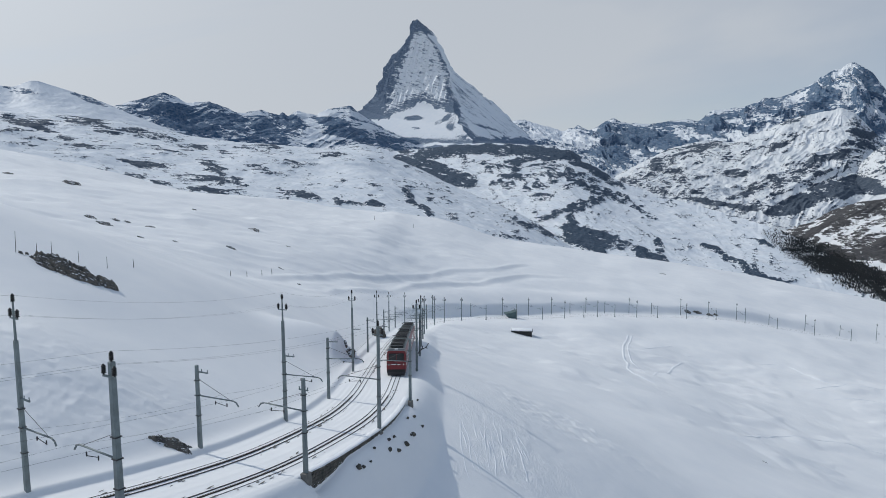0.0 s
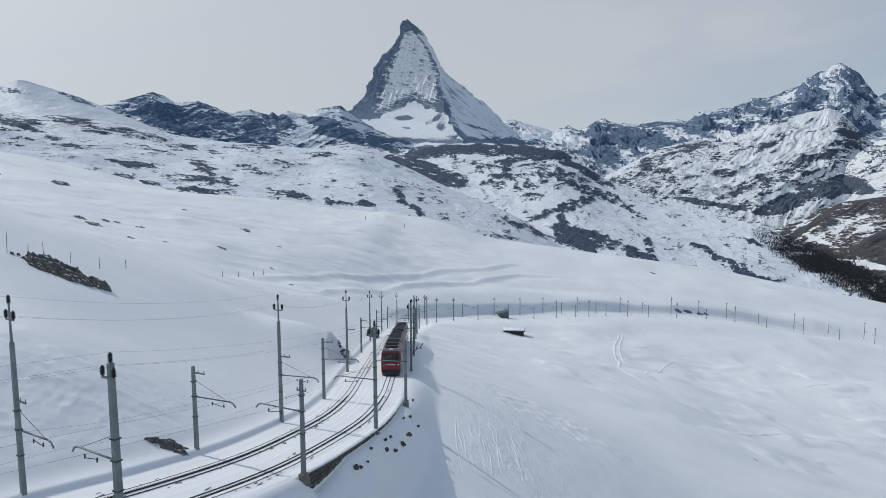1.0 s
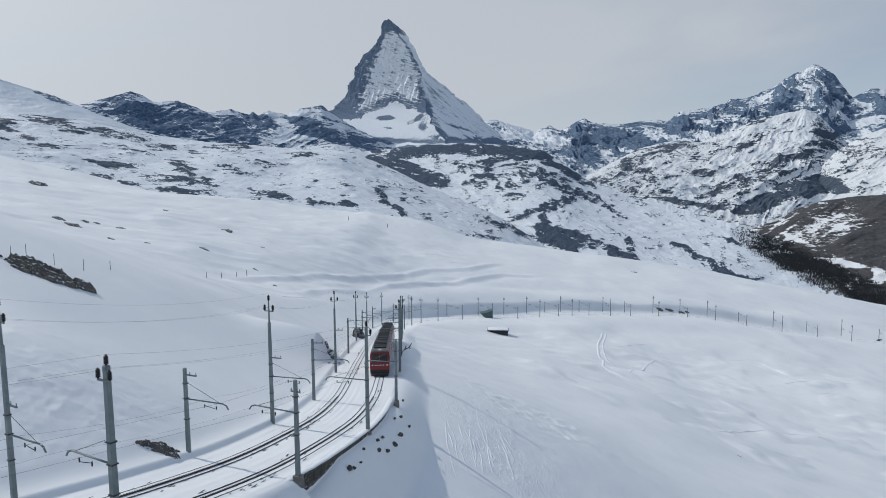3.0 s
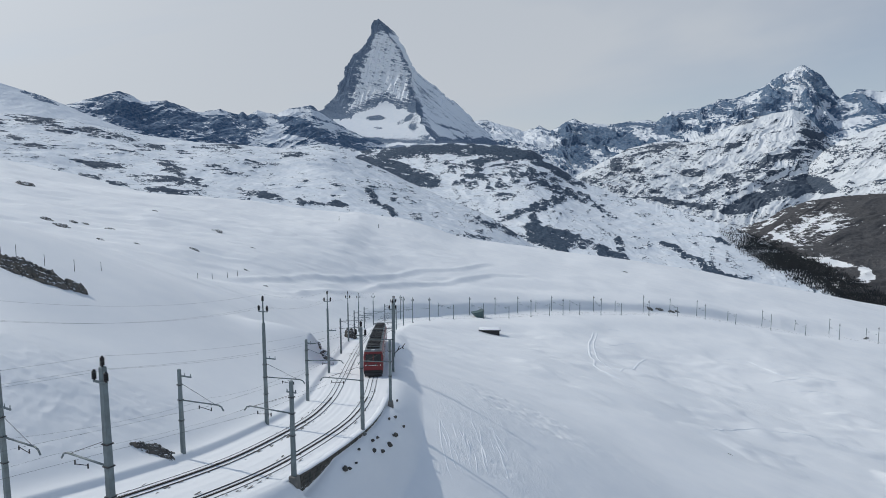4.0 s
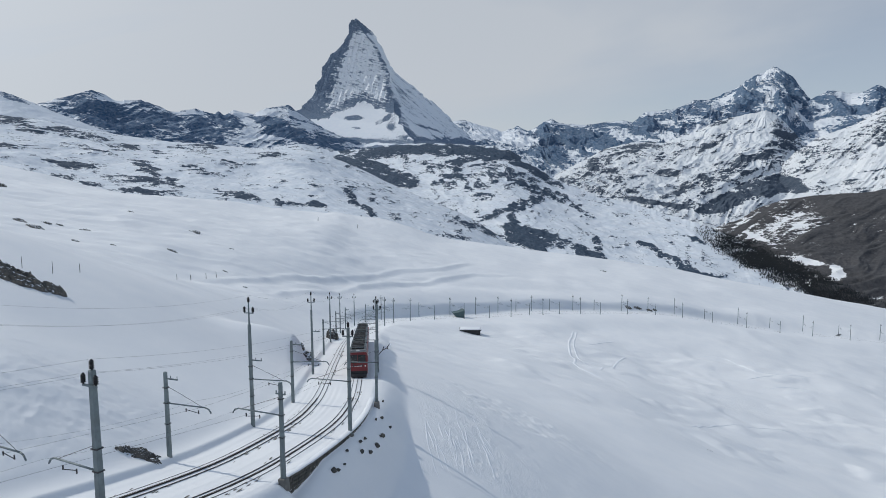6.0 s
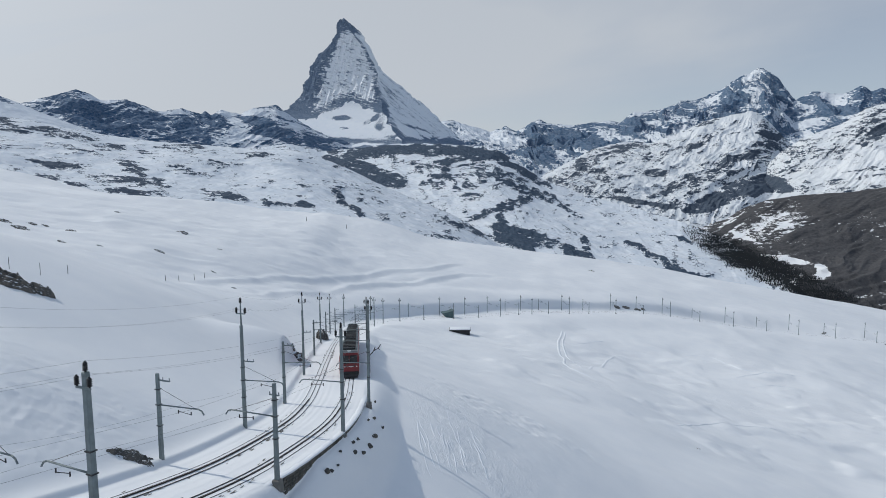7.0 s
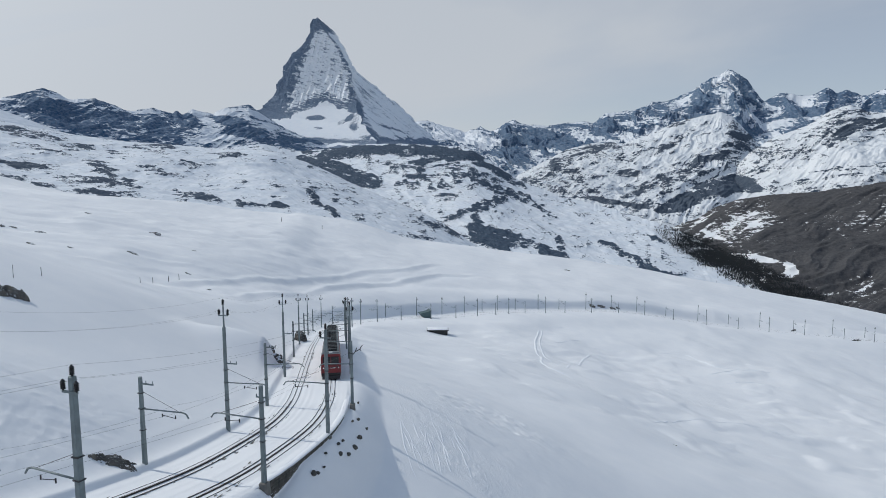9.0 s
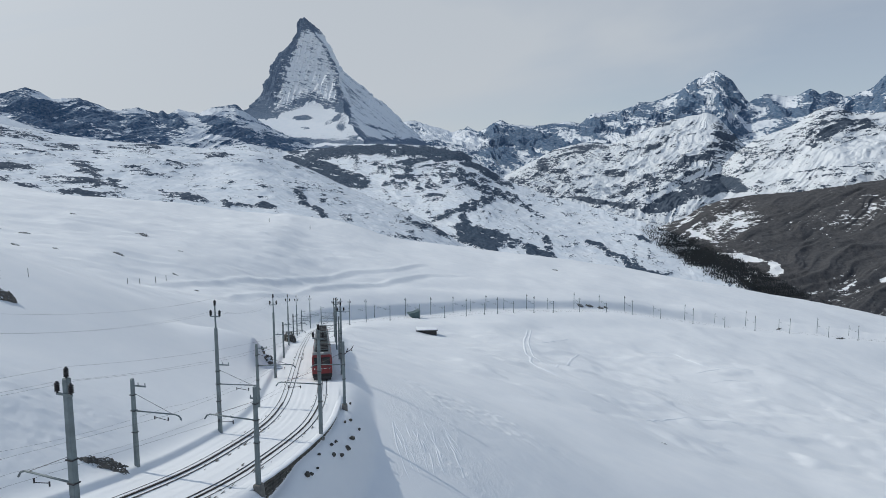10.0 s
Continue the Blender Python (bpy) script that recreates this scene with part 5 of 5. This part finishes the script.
def rock_mound(at, half, high, turn, label, seed, steep=1.0, fine=1.0, group=""):
    """One broken outcrop of layered rock: a lumpy dome with ledges, buried at its rim."""
    nx, ny = int(96 * fine), int(64 * fine)
    U, V = np.meshgrid(np.linspace(-1.15, 1.15, nx), np.linspace(-1.15, 1.15, ny), indexing="ij")
    wob = 1.2 * fbm(U * 2.3, V * 2.3, octaves=5, gain=0.7, seed=seed) + 0.1
    dome = np.clip(1 - (np.abs(U) ** 1.6 + np.abs(V) ** 1.8 + wob), -0.3, 1)
    lx, ly = U * half[0], V * half[1]
    beds = fbm(lx * 0.35 + 3, ly * 1.6, octaves=4, gain=0.6, seed=seed + 1, ridged=True)
    crack = fbm(lx * 1.5, ly * 1.5, octaves=4, gain=0.6, seed=seed + 2, ridged=True)
    h = np.sign(dome) * np.abs(dome) ** (0.8 / steep) * (high * (0.72 + 0.22 * beds) + min(0.3 * high, 0.32) * crack)
    step = high / 5
    h = 0.45 * h + 0.55 * step * (np.floor(h / step) + smooth(0.55, 1.0, h / step - np.floor(h / step)))
    c, q = math.cos(radians(turn)), math.sin(radians(turn))
    x, y = at[0] + lx * c - ly * q, at[1] + lx * q + ly * c
    z = ground_height(x.ravel(), y.ravel()).reshape(x.shape) + h - 0.06
    ob = new("rock_outcrop", mesh_np("rock_outcrop", np.stack([x, y, z], -1).reshape(-1, 3), grid_faces(nx, ny), ROCK, False))
    return tagged(ob, label, "rock", group)


rock_mound((-44.6, 79.3), (4.9, 2.3), 1.5, 8, "weathered brown rock outcrop breaking through the snow", 301)
rock_mound((-21.0, 49.4), (1.5, 0.7), 0.6, 8, "small brown rock ledge in the snow beside the track", 302)
rock_mound((-19.9, 48.9), (0.6, 0.35), 0.4, 10, "small brown rock ledge in the snow beside the track", 303)
rng = random.Random(9)
for k in range(15):
    rocks_at("boulder", [(rng.uniform(-16.6, -14.9), rng.uniform(105.0, 112.5), rng.uniform(0.35, 0.7), k * 50, 0.1)], "dark broken rock showing through the snow bank beside the line", "rocks in the cutting", 0.9)
rock_mound((-15.8, 158), (1.4, 4.5), 2.6, 0, "dark rock face with snow ledges beside the line", 305, 1.7, 0.6)
STONE_ROWS = [(-7.0, 52.3, 0.32), (-6.7, 52.8, 0.2), (-6.3, 54.2, 0.16), (-5.0, 58.3, 0.28), (-4.3, 59.6, 0.26), (-5.2, 59.5, 0.22), (-4.8, 60.8, 0.24), (-3.7, 61.9, 0.34), (-3.2, 64.9, 0.32), (-3.4, 64.3, 0.2), (-2.4, 68.8, 0.22), (-3.9, 67.1, 0.2), (-3.3, 69.0, 0.24), (-6.6, 57.6, 0.2), (-6.2, 56.3, 0.18), (-3.2, 75.2, 0.18)]
for k, (x, y, sz) in enumerate(STONE_ROWS):
    rocks_at("boulder", [(x, y, sz, k * 40, 0.1)], "dark stone poking out of the steep snow", "stones on the embankment", 0.8, ROCK_DARK)
for k, (x, y, wide) in enumerate(((140.5, 382.4, 2.4), (147.4, 385.4, 3.4), (155.8, 387.8, 2.6), (160.0, 390.0, 1.4), (282.4, 393.0, 3.0), (314.2, 377.0, 4.0))):
    rock_mound((x, y), (wide, 0.9), 0.9, 14, "dark rocks showing in the snow beside the far line", 340 + k, 1.2, 0.4, "rocks beside the far line")


def on_ground(az, el):
    """Where the line of sight from the start with this bearing and height angle meets the snow."""
    d = np.arange(60, 900, 1.5)
    a = radians(az)
    x, y = d * math.sin(a), d * math.cos(a)
    z = ground_height(x, y)
    ray = EYE + d * math.tan(radians(el))
    i = int(np.argmax(z > ray)) if np.any(z > ray) else len(d) - 1
    return x[i], y[i], z[i]


for k, (az, el, w) in enumerate([(-27.87, -3.49, 2.0), (-26.95, -4.08, 2.2), (-26.15, -3.76, 1.5), (-25.38, -3.92, 1.2), (-23.8, -4.37, 1.6), (-15.9, -4.89, 2.2), (-17.73, -6.31, 1.6), (-13.22, -6.32, 1.0), (-28.96, -0.93, 4.0), (-32.87, -0.19, 2.5),
                                 (-13.87, -8.18, 0.8), (-12.38, -9.55, 0.8), (-20.41, -3.13, 1.2), (18.1, -8.45, 1.8), (26.48, -22.09, 0.5), (-24.5, -5.2, 1.0), (-22.0, -5.6, 0.9)]):
    x, y, z = on_ground(az, el)
    rock_mound((x, y), (w * 1.5, w * 0.9), w * 0.42, -25, "low dark rocks showing through the snow", 320 + k, 1.0, 0.4, "rocks on the slope")


# ---------------------------------------------------------------- buried sheds, markers
WOOD = paint("weathered_dark_wood", (0.04, 0.04, 0.042), 0.8, 1.5, 0.5)
TEAL = paint("dull_green_sheet", (0.07, 0.115, 0.12), 0.6, 0.8, 0.3)
SNOWCAP, cnt, cb = material("snow_cap")
cnt.links.new(ramp(cnt, noise_at(cnt, 0.7, 4), [(0.3, (0.77, 0.79, 0.83)), (0.7, (0.84, 0.85, 0.87))]), cb.inputs["Base Color"])
cb.inputs["Roughness"].default_value = 0.65


def shed():
    x, y = 31.3, 268.0
    z = float(ground_height(x, y)[0])
    top = empty("shed", (x, y, z - 1.05), -6)
    tagged(top, "low dark hut nearly buried under a thick snow cap", "hut")
    bm = bmesh.new()
    box(bm, (8.0, 4.0, 3.2), (0, 0, 0.6), bevel=0.05)
    part("wall", bm, WOOD, top)
    for k in range(10):
        bm = bmesh.new()
        box(bm, (0.12, 0.08, 2.2), (-3.6 + k * 0.8, -2.03, 1.0))
        part("board", bm, WOOD, top)
    bm = bmesh.new()
    box(bm, (8.8, 5.0, 0.25), (0, 0, 2.3))
    part("roof", bm, WOOD, top)
    bm = bmesh.new()
    box(bm, (8.5, 4.8, 0.42), (0, 0.1, 2.55), bevel=0.18)
    part("snow_cap", bm, SNOWCAP, top, "thick smooth snow cap", flat=False)


def portal():
    x, y = 31.4, 314.5
    z = float(ground_height(x, y)[0])
    top = empty("shelter", (x, y, z), 10)
    tagged(top, "dull green gabled shelter half buried in a drift", "shelter")
    bm = bmesh.new()
    pts = [(-0.6, -0.6), (2.6, -1.0), (2.7, 3.6), (0.2, 2.7), (-3.0, 2.3)]
    f0 = [bm.verts.new((px, -1.6, pz)) for px, pz in pts]
    f1 = [bm.verts.new((px, 2.5, pz)) for px, pz in pts]
    bm.faces.new(f0)
    bm.faces.new(f1)
    for q in range(5):
        bm.faces.new((f0[q], f0[(q + 1) % 5], f1[(q + 1) % 5], f1[q]))
    part("wall", bm, TEAL, top)


shed()
portal()


def marker(x, y, h, r, label):
    z = float(ground_height(x, y)[0])
    bm = bmesh.new()
    rod(bm, (0, 0, -0.5), (random.uniform(-0.1, 0.1), 0, h), r, r * 0.8, n=6)
    ob = part("marker_pole", bm, DARK_STEEL)
    ob.matrix_basis = pose(x, y, z)
    tagged(ob, label, "marker pole", "marker poles on the ski run")


for az, el, h in ((-32.8, -5.94, 0.0269), (-31.5, -6.2, 0.014), (-30.56, -6.34, 0.0173), (-28.83, -6.97, 0.0148), (-26.94, -7.44, 0.0157), (-25.09, -7.61, 0.0115), (-17.9, -8.6, 0.008), (-16.6, -8.7, 0.008), (-15.4, -8.7, 0.008), (-14.6, -8.6, 0.008),
                  (-6.0, -4.2, 0.006), (-2.7, -4.9, 0.006)):
    x, y, z = on_ground(az, el)
    marker(x, y, h * math.hypot(x, y), 0.0004 * math.hypot(x, y), "thin dark pole marking the edge of a ski run")


# ---------------------------------------------------------------- tracks in the snow
def mound(name, pts, wide, high):
    """A low rounded ridge of snow along a path, flush with the ground at its edges."""
    t = np.gradient(pts, axis=0)
    side = np.column_stack([t[:, 1], -t[:, 0]]) / np.linalg.norm(t[:, :2], axis=1)[:, None]
    u = np.linspace(-1, 1, 9)
    ends = smooth(0, 8, np.arange(len(pts))) * smooth(len(pts) - 1, len(pts) - 9, np.arange(len(pts)))
    v = np.zeros((len(pts), 9, 3))
    v[..., :2] = pts[:, None, :2] + side[:, None] * (u * wide)[None, :, None]
    v[..., 2] = ground_height(v[..., 0].ravel(), v[..., 1].ravel()).reshape(len(pts), 9) - 0.06 + (high * (0.5 + 0.5 * np.cos(np.pi * u)))[None] * ends[:, None] * (1 + 0.6 * fbm(pts[:, 0] / 4, pts[:, 1] / 4, octaves=3, seed=53))[:, None]
    return new(name, mesh_np(name, v.reshape(-1, 3), grid_faces(len(pts), 9), SNOWCAP, True))


def snow_track(angles, width, label="low ridge of snow thrown up by a ski track", high=0.0):
    pts = np.array([on_ground(az, el)[:2] for az, el in angles])
    xy = spline(pts, 0.8)
    z = ground_height(xy[:, 0], xy[:, 1])
    ob = mound("ski_track", np.column_stack([xy, z]), width * 1.7, high or 0.06 + width * 0.36)
    tagged(ob, label, "ski track", "tracks in the snow", "stuff")


for row, w in (([(15.6, -13.5), (15.2, -14.6), (15.6, -15.8), (17.0, -17.0), (18.4, -17.4)], 0.5), ([(15.9, -13.5), (15.6, -14.6), (16.0, -15.8), (17.2, -16.7)], 0.4),
               ([(16.2, -13.2), (17.8, -13.3), (19.4, -13.6)], 0.35), ([(16.5, -14.6), (18.0, -14.4), (19.3, -14.2)], 0.45), ([(17.6, -16.7), (19.0, -16.2), (20.0, -15.4)], 0.5),
               ([(19.5, -14.8), (21.5, -15.0), (23.5, -15.2)], 0.35), ([(25.0, -14.9), (27.5, -14.9), (30.0, -15.6), (33.5, -15.6)], 0.4), ([(29.2, -16.4), (31.5, -15.7), (34.5, -15.6)], 0.45),
               ([(30.2, -17.0), (32.8, -16.6), (36.0, -16.8)], 0.35), ([(24.4, -20.6), (28.0, -20.0), (32.0, -19.8), (37, -20.2)], 0.4)):
    snow_track(row, w)


rng = random.Random(77)
for k in range(24):
    a0, bend, turns = 1.0 + 0.22 * k + rng.uniform(-0.12, 0.12), rng.uniform(0.6, 2.6), rng.uniform(0, 6)
    top_el, lo_el = rng.uniform(-22.0, -19.6), rng.uniform(-28.0, -24.5)
    steps = [q / 9 for q in range(10)]
    snow_track([(a0 + bend * q + 0.16 * math.sin(turns + 7 * q), top_el + (lo_el - top_el) * q) for q in steps], 0.13 + 0.06 * rng.random(), "narrow ski track down the steep snow below the line", rng.uniform(0.075, 0.095))


# ---------------------------------------------------------------- retaining wall
def stone_wall():
    top = empty("retaining_wall")
    tagged(top, "rough dark stone retaining wall under the track bed", "wall", kind="structure")
    rng = random.Random(5)
    a, b = nearest_on_line(48.8), nearest_on_line(73)
    back = []
    for i in range(a, b + 1):
        back.append(track_point(i, 4.0, -1.45))
    sweep("wall_core", np.array(back), (0.2, 1.6), CONCRETE, top, 4)
    meshes = []
    for k in range(8):
        bm = bmesh.new()
        box(bm, (rng.uniform(0.46, 0.58), 0.3, rng.uniform(0.24, 0.29)), bevel=0.035)
        for v in bm.verts:
            v.co += Vector((rng.gauss(0, 0.012), rng.gauss(0, 0.012), rng.gauss(0, 0.012)))
        me = bpy.data.meshes.new("stone")
        bm.to_mesh(me)
        bm.free()
        me.materials.append(ROCK_DARK)
        meshes.append(me)
    for i in range(a, b):
        for k in (0, 1):
            for row in range(6):
                if 0.2 + row * 0.28 > np.interp(LINE[i, 1], [49, 51, 54, 66, 74], [1.7, 1.3, 0.5, 0.4, 0.3]) + 0.1:
                    continue
                p = track_point(i, 4.2, -0.34 - row * 0.28)
                q = track_point(i + 1, 4.2, -0.34 - row * 0.28)
                p = p + (q - p) * (k * 0.5 + 0.25 * (row % 2))
                ob = new("stone", rng.choice(meshes))
                ob.parent = top
                ob.matrix_basis = pose(*p, 0, 0, math.degrees(math.atan2(LINE_T[i][1], LINE_T[i][0])) + rng.uniform(-2, 2))
    lip = np.array([track_point(i, 4.12, -0.17) for i in range(a - 3, b + 6)])
    lip[:, 2] += 0.05 * fbm(lip[:, 0] * 0.8, lip[:, 1] * 0.8, octaves=3, seed=12)
    lip[:3, 2] -= (0.16, 0.10, 0.04)
    lip[-4:, 2] -= (0.03, 0.07, 0.11, 0.16)
    ob = sweep("snow_lip", lip, (0.34, 0.10), SNOWCAP, top, 8, "rounded lip of packed snow")


stone_wall()


# ---------------------------------------------------------------- dirty clumps along the rails
def rail_clumps():
    rng = random.Random(21)
    bm = bmesh.new()
    a, b = nearest_on_line(34), nearest_on_line(125)
    for off in (-2.05, 2.05):
        for k in range(230):
            i = rng.randint(a, b)
            near = 0.5 + 0.5 * math.sin(i * 0.21 + off) + 0.4 * math.sin(i * 0.057)
            if rng.random() > near:
                continue
            side = rng.choice((0.72, 0.72, 0.8, -0.72, 0.3))
            p = track_point(i, off + side + rng.uniform(-0.05, 0.05), -0.1) + np.array([rng.uniform(-0.5, 0.5) * LINE_T[i][0], rng.uniform(-0.5, 0.5) * LINE_T[i][1], 0])
            c = boulder(700 + k, rng.uniform(0.05, 0.11), 0.5)
            bmesh.ops.transform(c, matrix=pose(*p, 0, 0, math.degrees(math.atan2(LINE_T[i][1], LINE_T[i][0]))) @ Matrix.Diagonal((rng.uniform(1.5, 5.0), 0.8, 0.7, 1)), verts=c.verts)
            me = bpy.data.meshes.new("tmp")
            c.to_mesh(me)
            c.free()
            bm.from_mesh(me)
            bpy.data.meshes.remove(me)
    ob = part("ballast_clumps", bm, CONCRETE)
    tagged(ob, "dark bits of ballast and grit showing beside the rails", "ballast", kind="stuff")


rail_clumps()


# ---------------------------------------------------------------- forest in the valley
def forest():
    """Dark conifers on the lower valley side: small tapered tiers on thin stems."""
    rng = np.random.default_rng(4)
    hosts = [o for o in scene.objects if o.name.startswith(("rocky_spur", "brown_shoulder"))]
    pts = []
    for o in hosts:
        co = np.empty(len(o.data.vertices) * 3, np.float32)
        o.data.vertices.foreach_get("co", co)
        pts.append(co.reshape(-1, 3))
    P = np.concatenate(pts)
    az = np.degrees(np.arctan2(P[:, 0], P[:, 1]))
    el = np.degrees(np.arctan2(P[:, 2] - EYE, np.hypot(P[:, 0], P[:, 1])))
    dense = spots(az, el, [(31.0, -7.3, 4.6, 1.1, -0.42, 1.0), (35.5, -9.2, 2.5, 0.8, -0.4, 1.0), (37.5, -10, 2.5, 0.7, -0.3, 0.6), (33.0, -8.0, 3.4, 0.8, -0.4, 0.8)])
    dense = dense * (0.5 + 0.8 * (fbm(P[:, 0] / 60, P[:, 1] / 60, octaves=3, seed=91) > -0.12))
    pick = np.where(rng.random(len(P)) < dense * 0.6)[0]
    pick = rng.permutation(pick)[:22000]
    vs, fs = [], []
    k = 5
    ang = np.arange(k) / k * 2 * math.pi
    for i in pick:
        x, y, z = P[i] + rng.normal(0, 2.0, 3) * (1, 1, 0)
        h = rng.uniform(2.6, 5.2)
        turn = rng.uniform(0, 6)
        for t0, t1, w in ((0.08, 0.62, 0.24), (0.4, 1.0, 0.15)):
            base = len(vs)
            for q in ang:
                r = h * w * rng.uniform(0.75, 1.2)
                vs.append((x + r * math.cos(q + turn), y + r * math.sin(q + turn), z + h * t0))
            vs.append((x, y, z + h * t1))
            for q in range(k):
                fs.append((base + q, base + (q + 1) % k, base + k))
    ob = new("forest", mesh_np("forest", np.array(vs), np.array(fs), NEEDLES, False))
    tagged(ob, "dense dark conifer forest on the lower valley side", "forest", kind="stuff")


NEEDLES = paint("dark_conifer_needles", (0.022, 0.027, 0.032), 0.9, 0.2, 0.4)
forest()
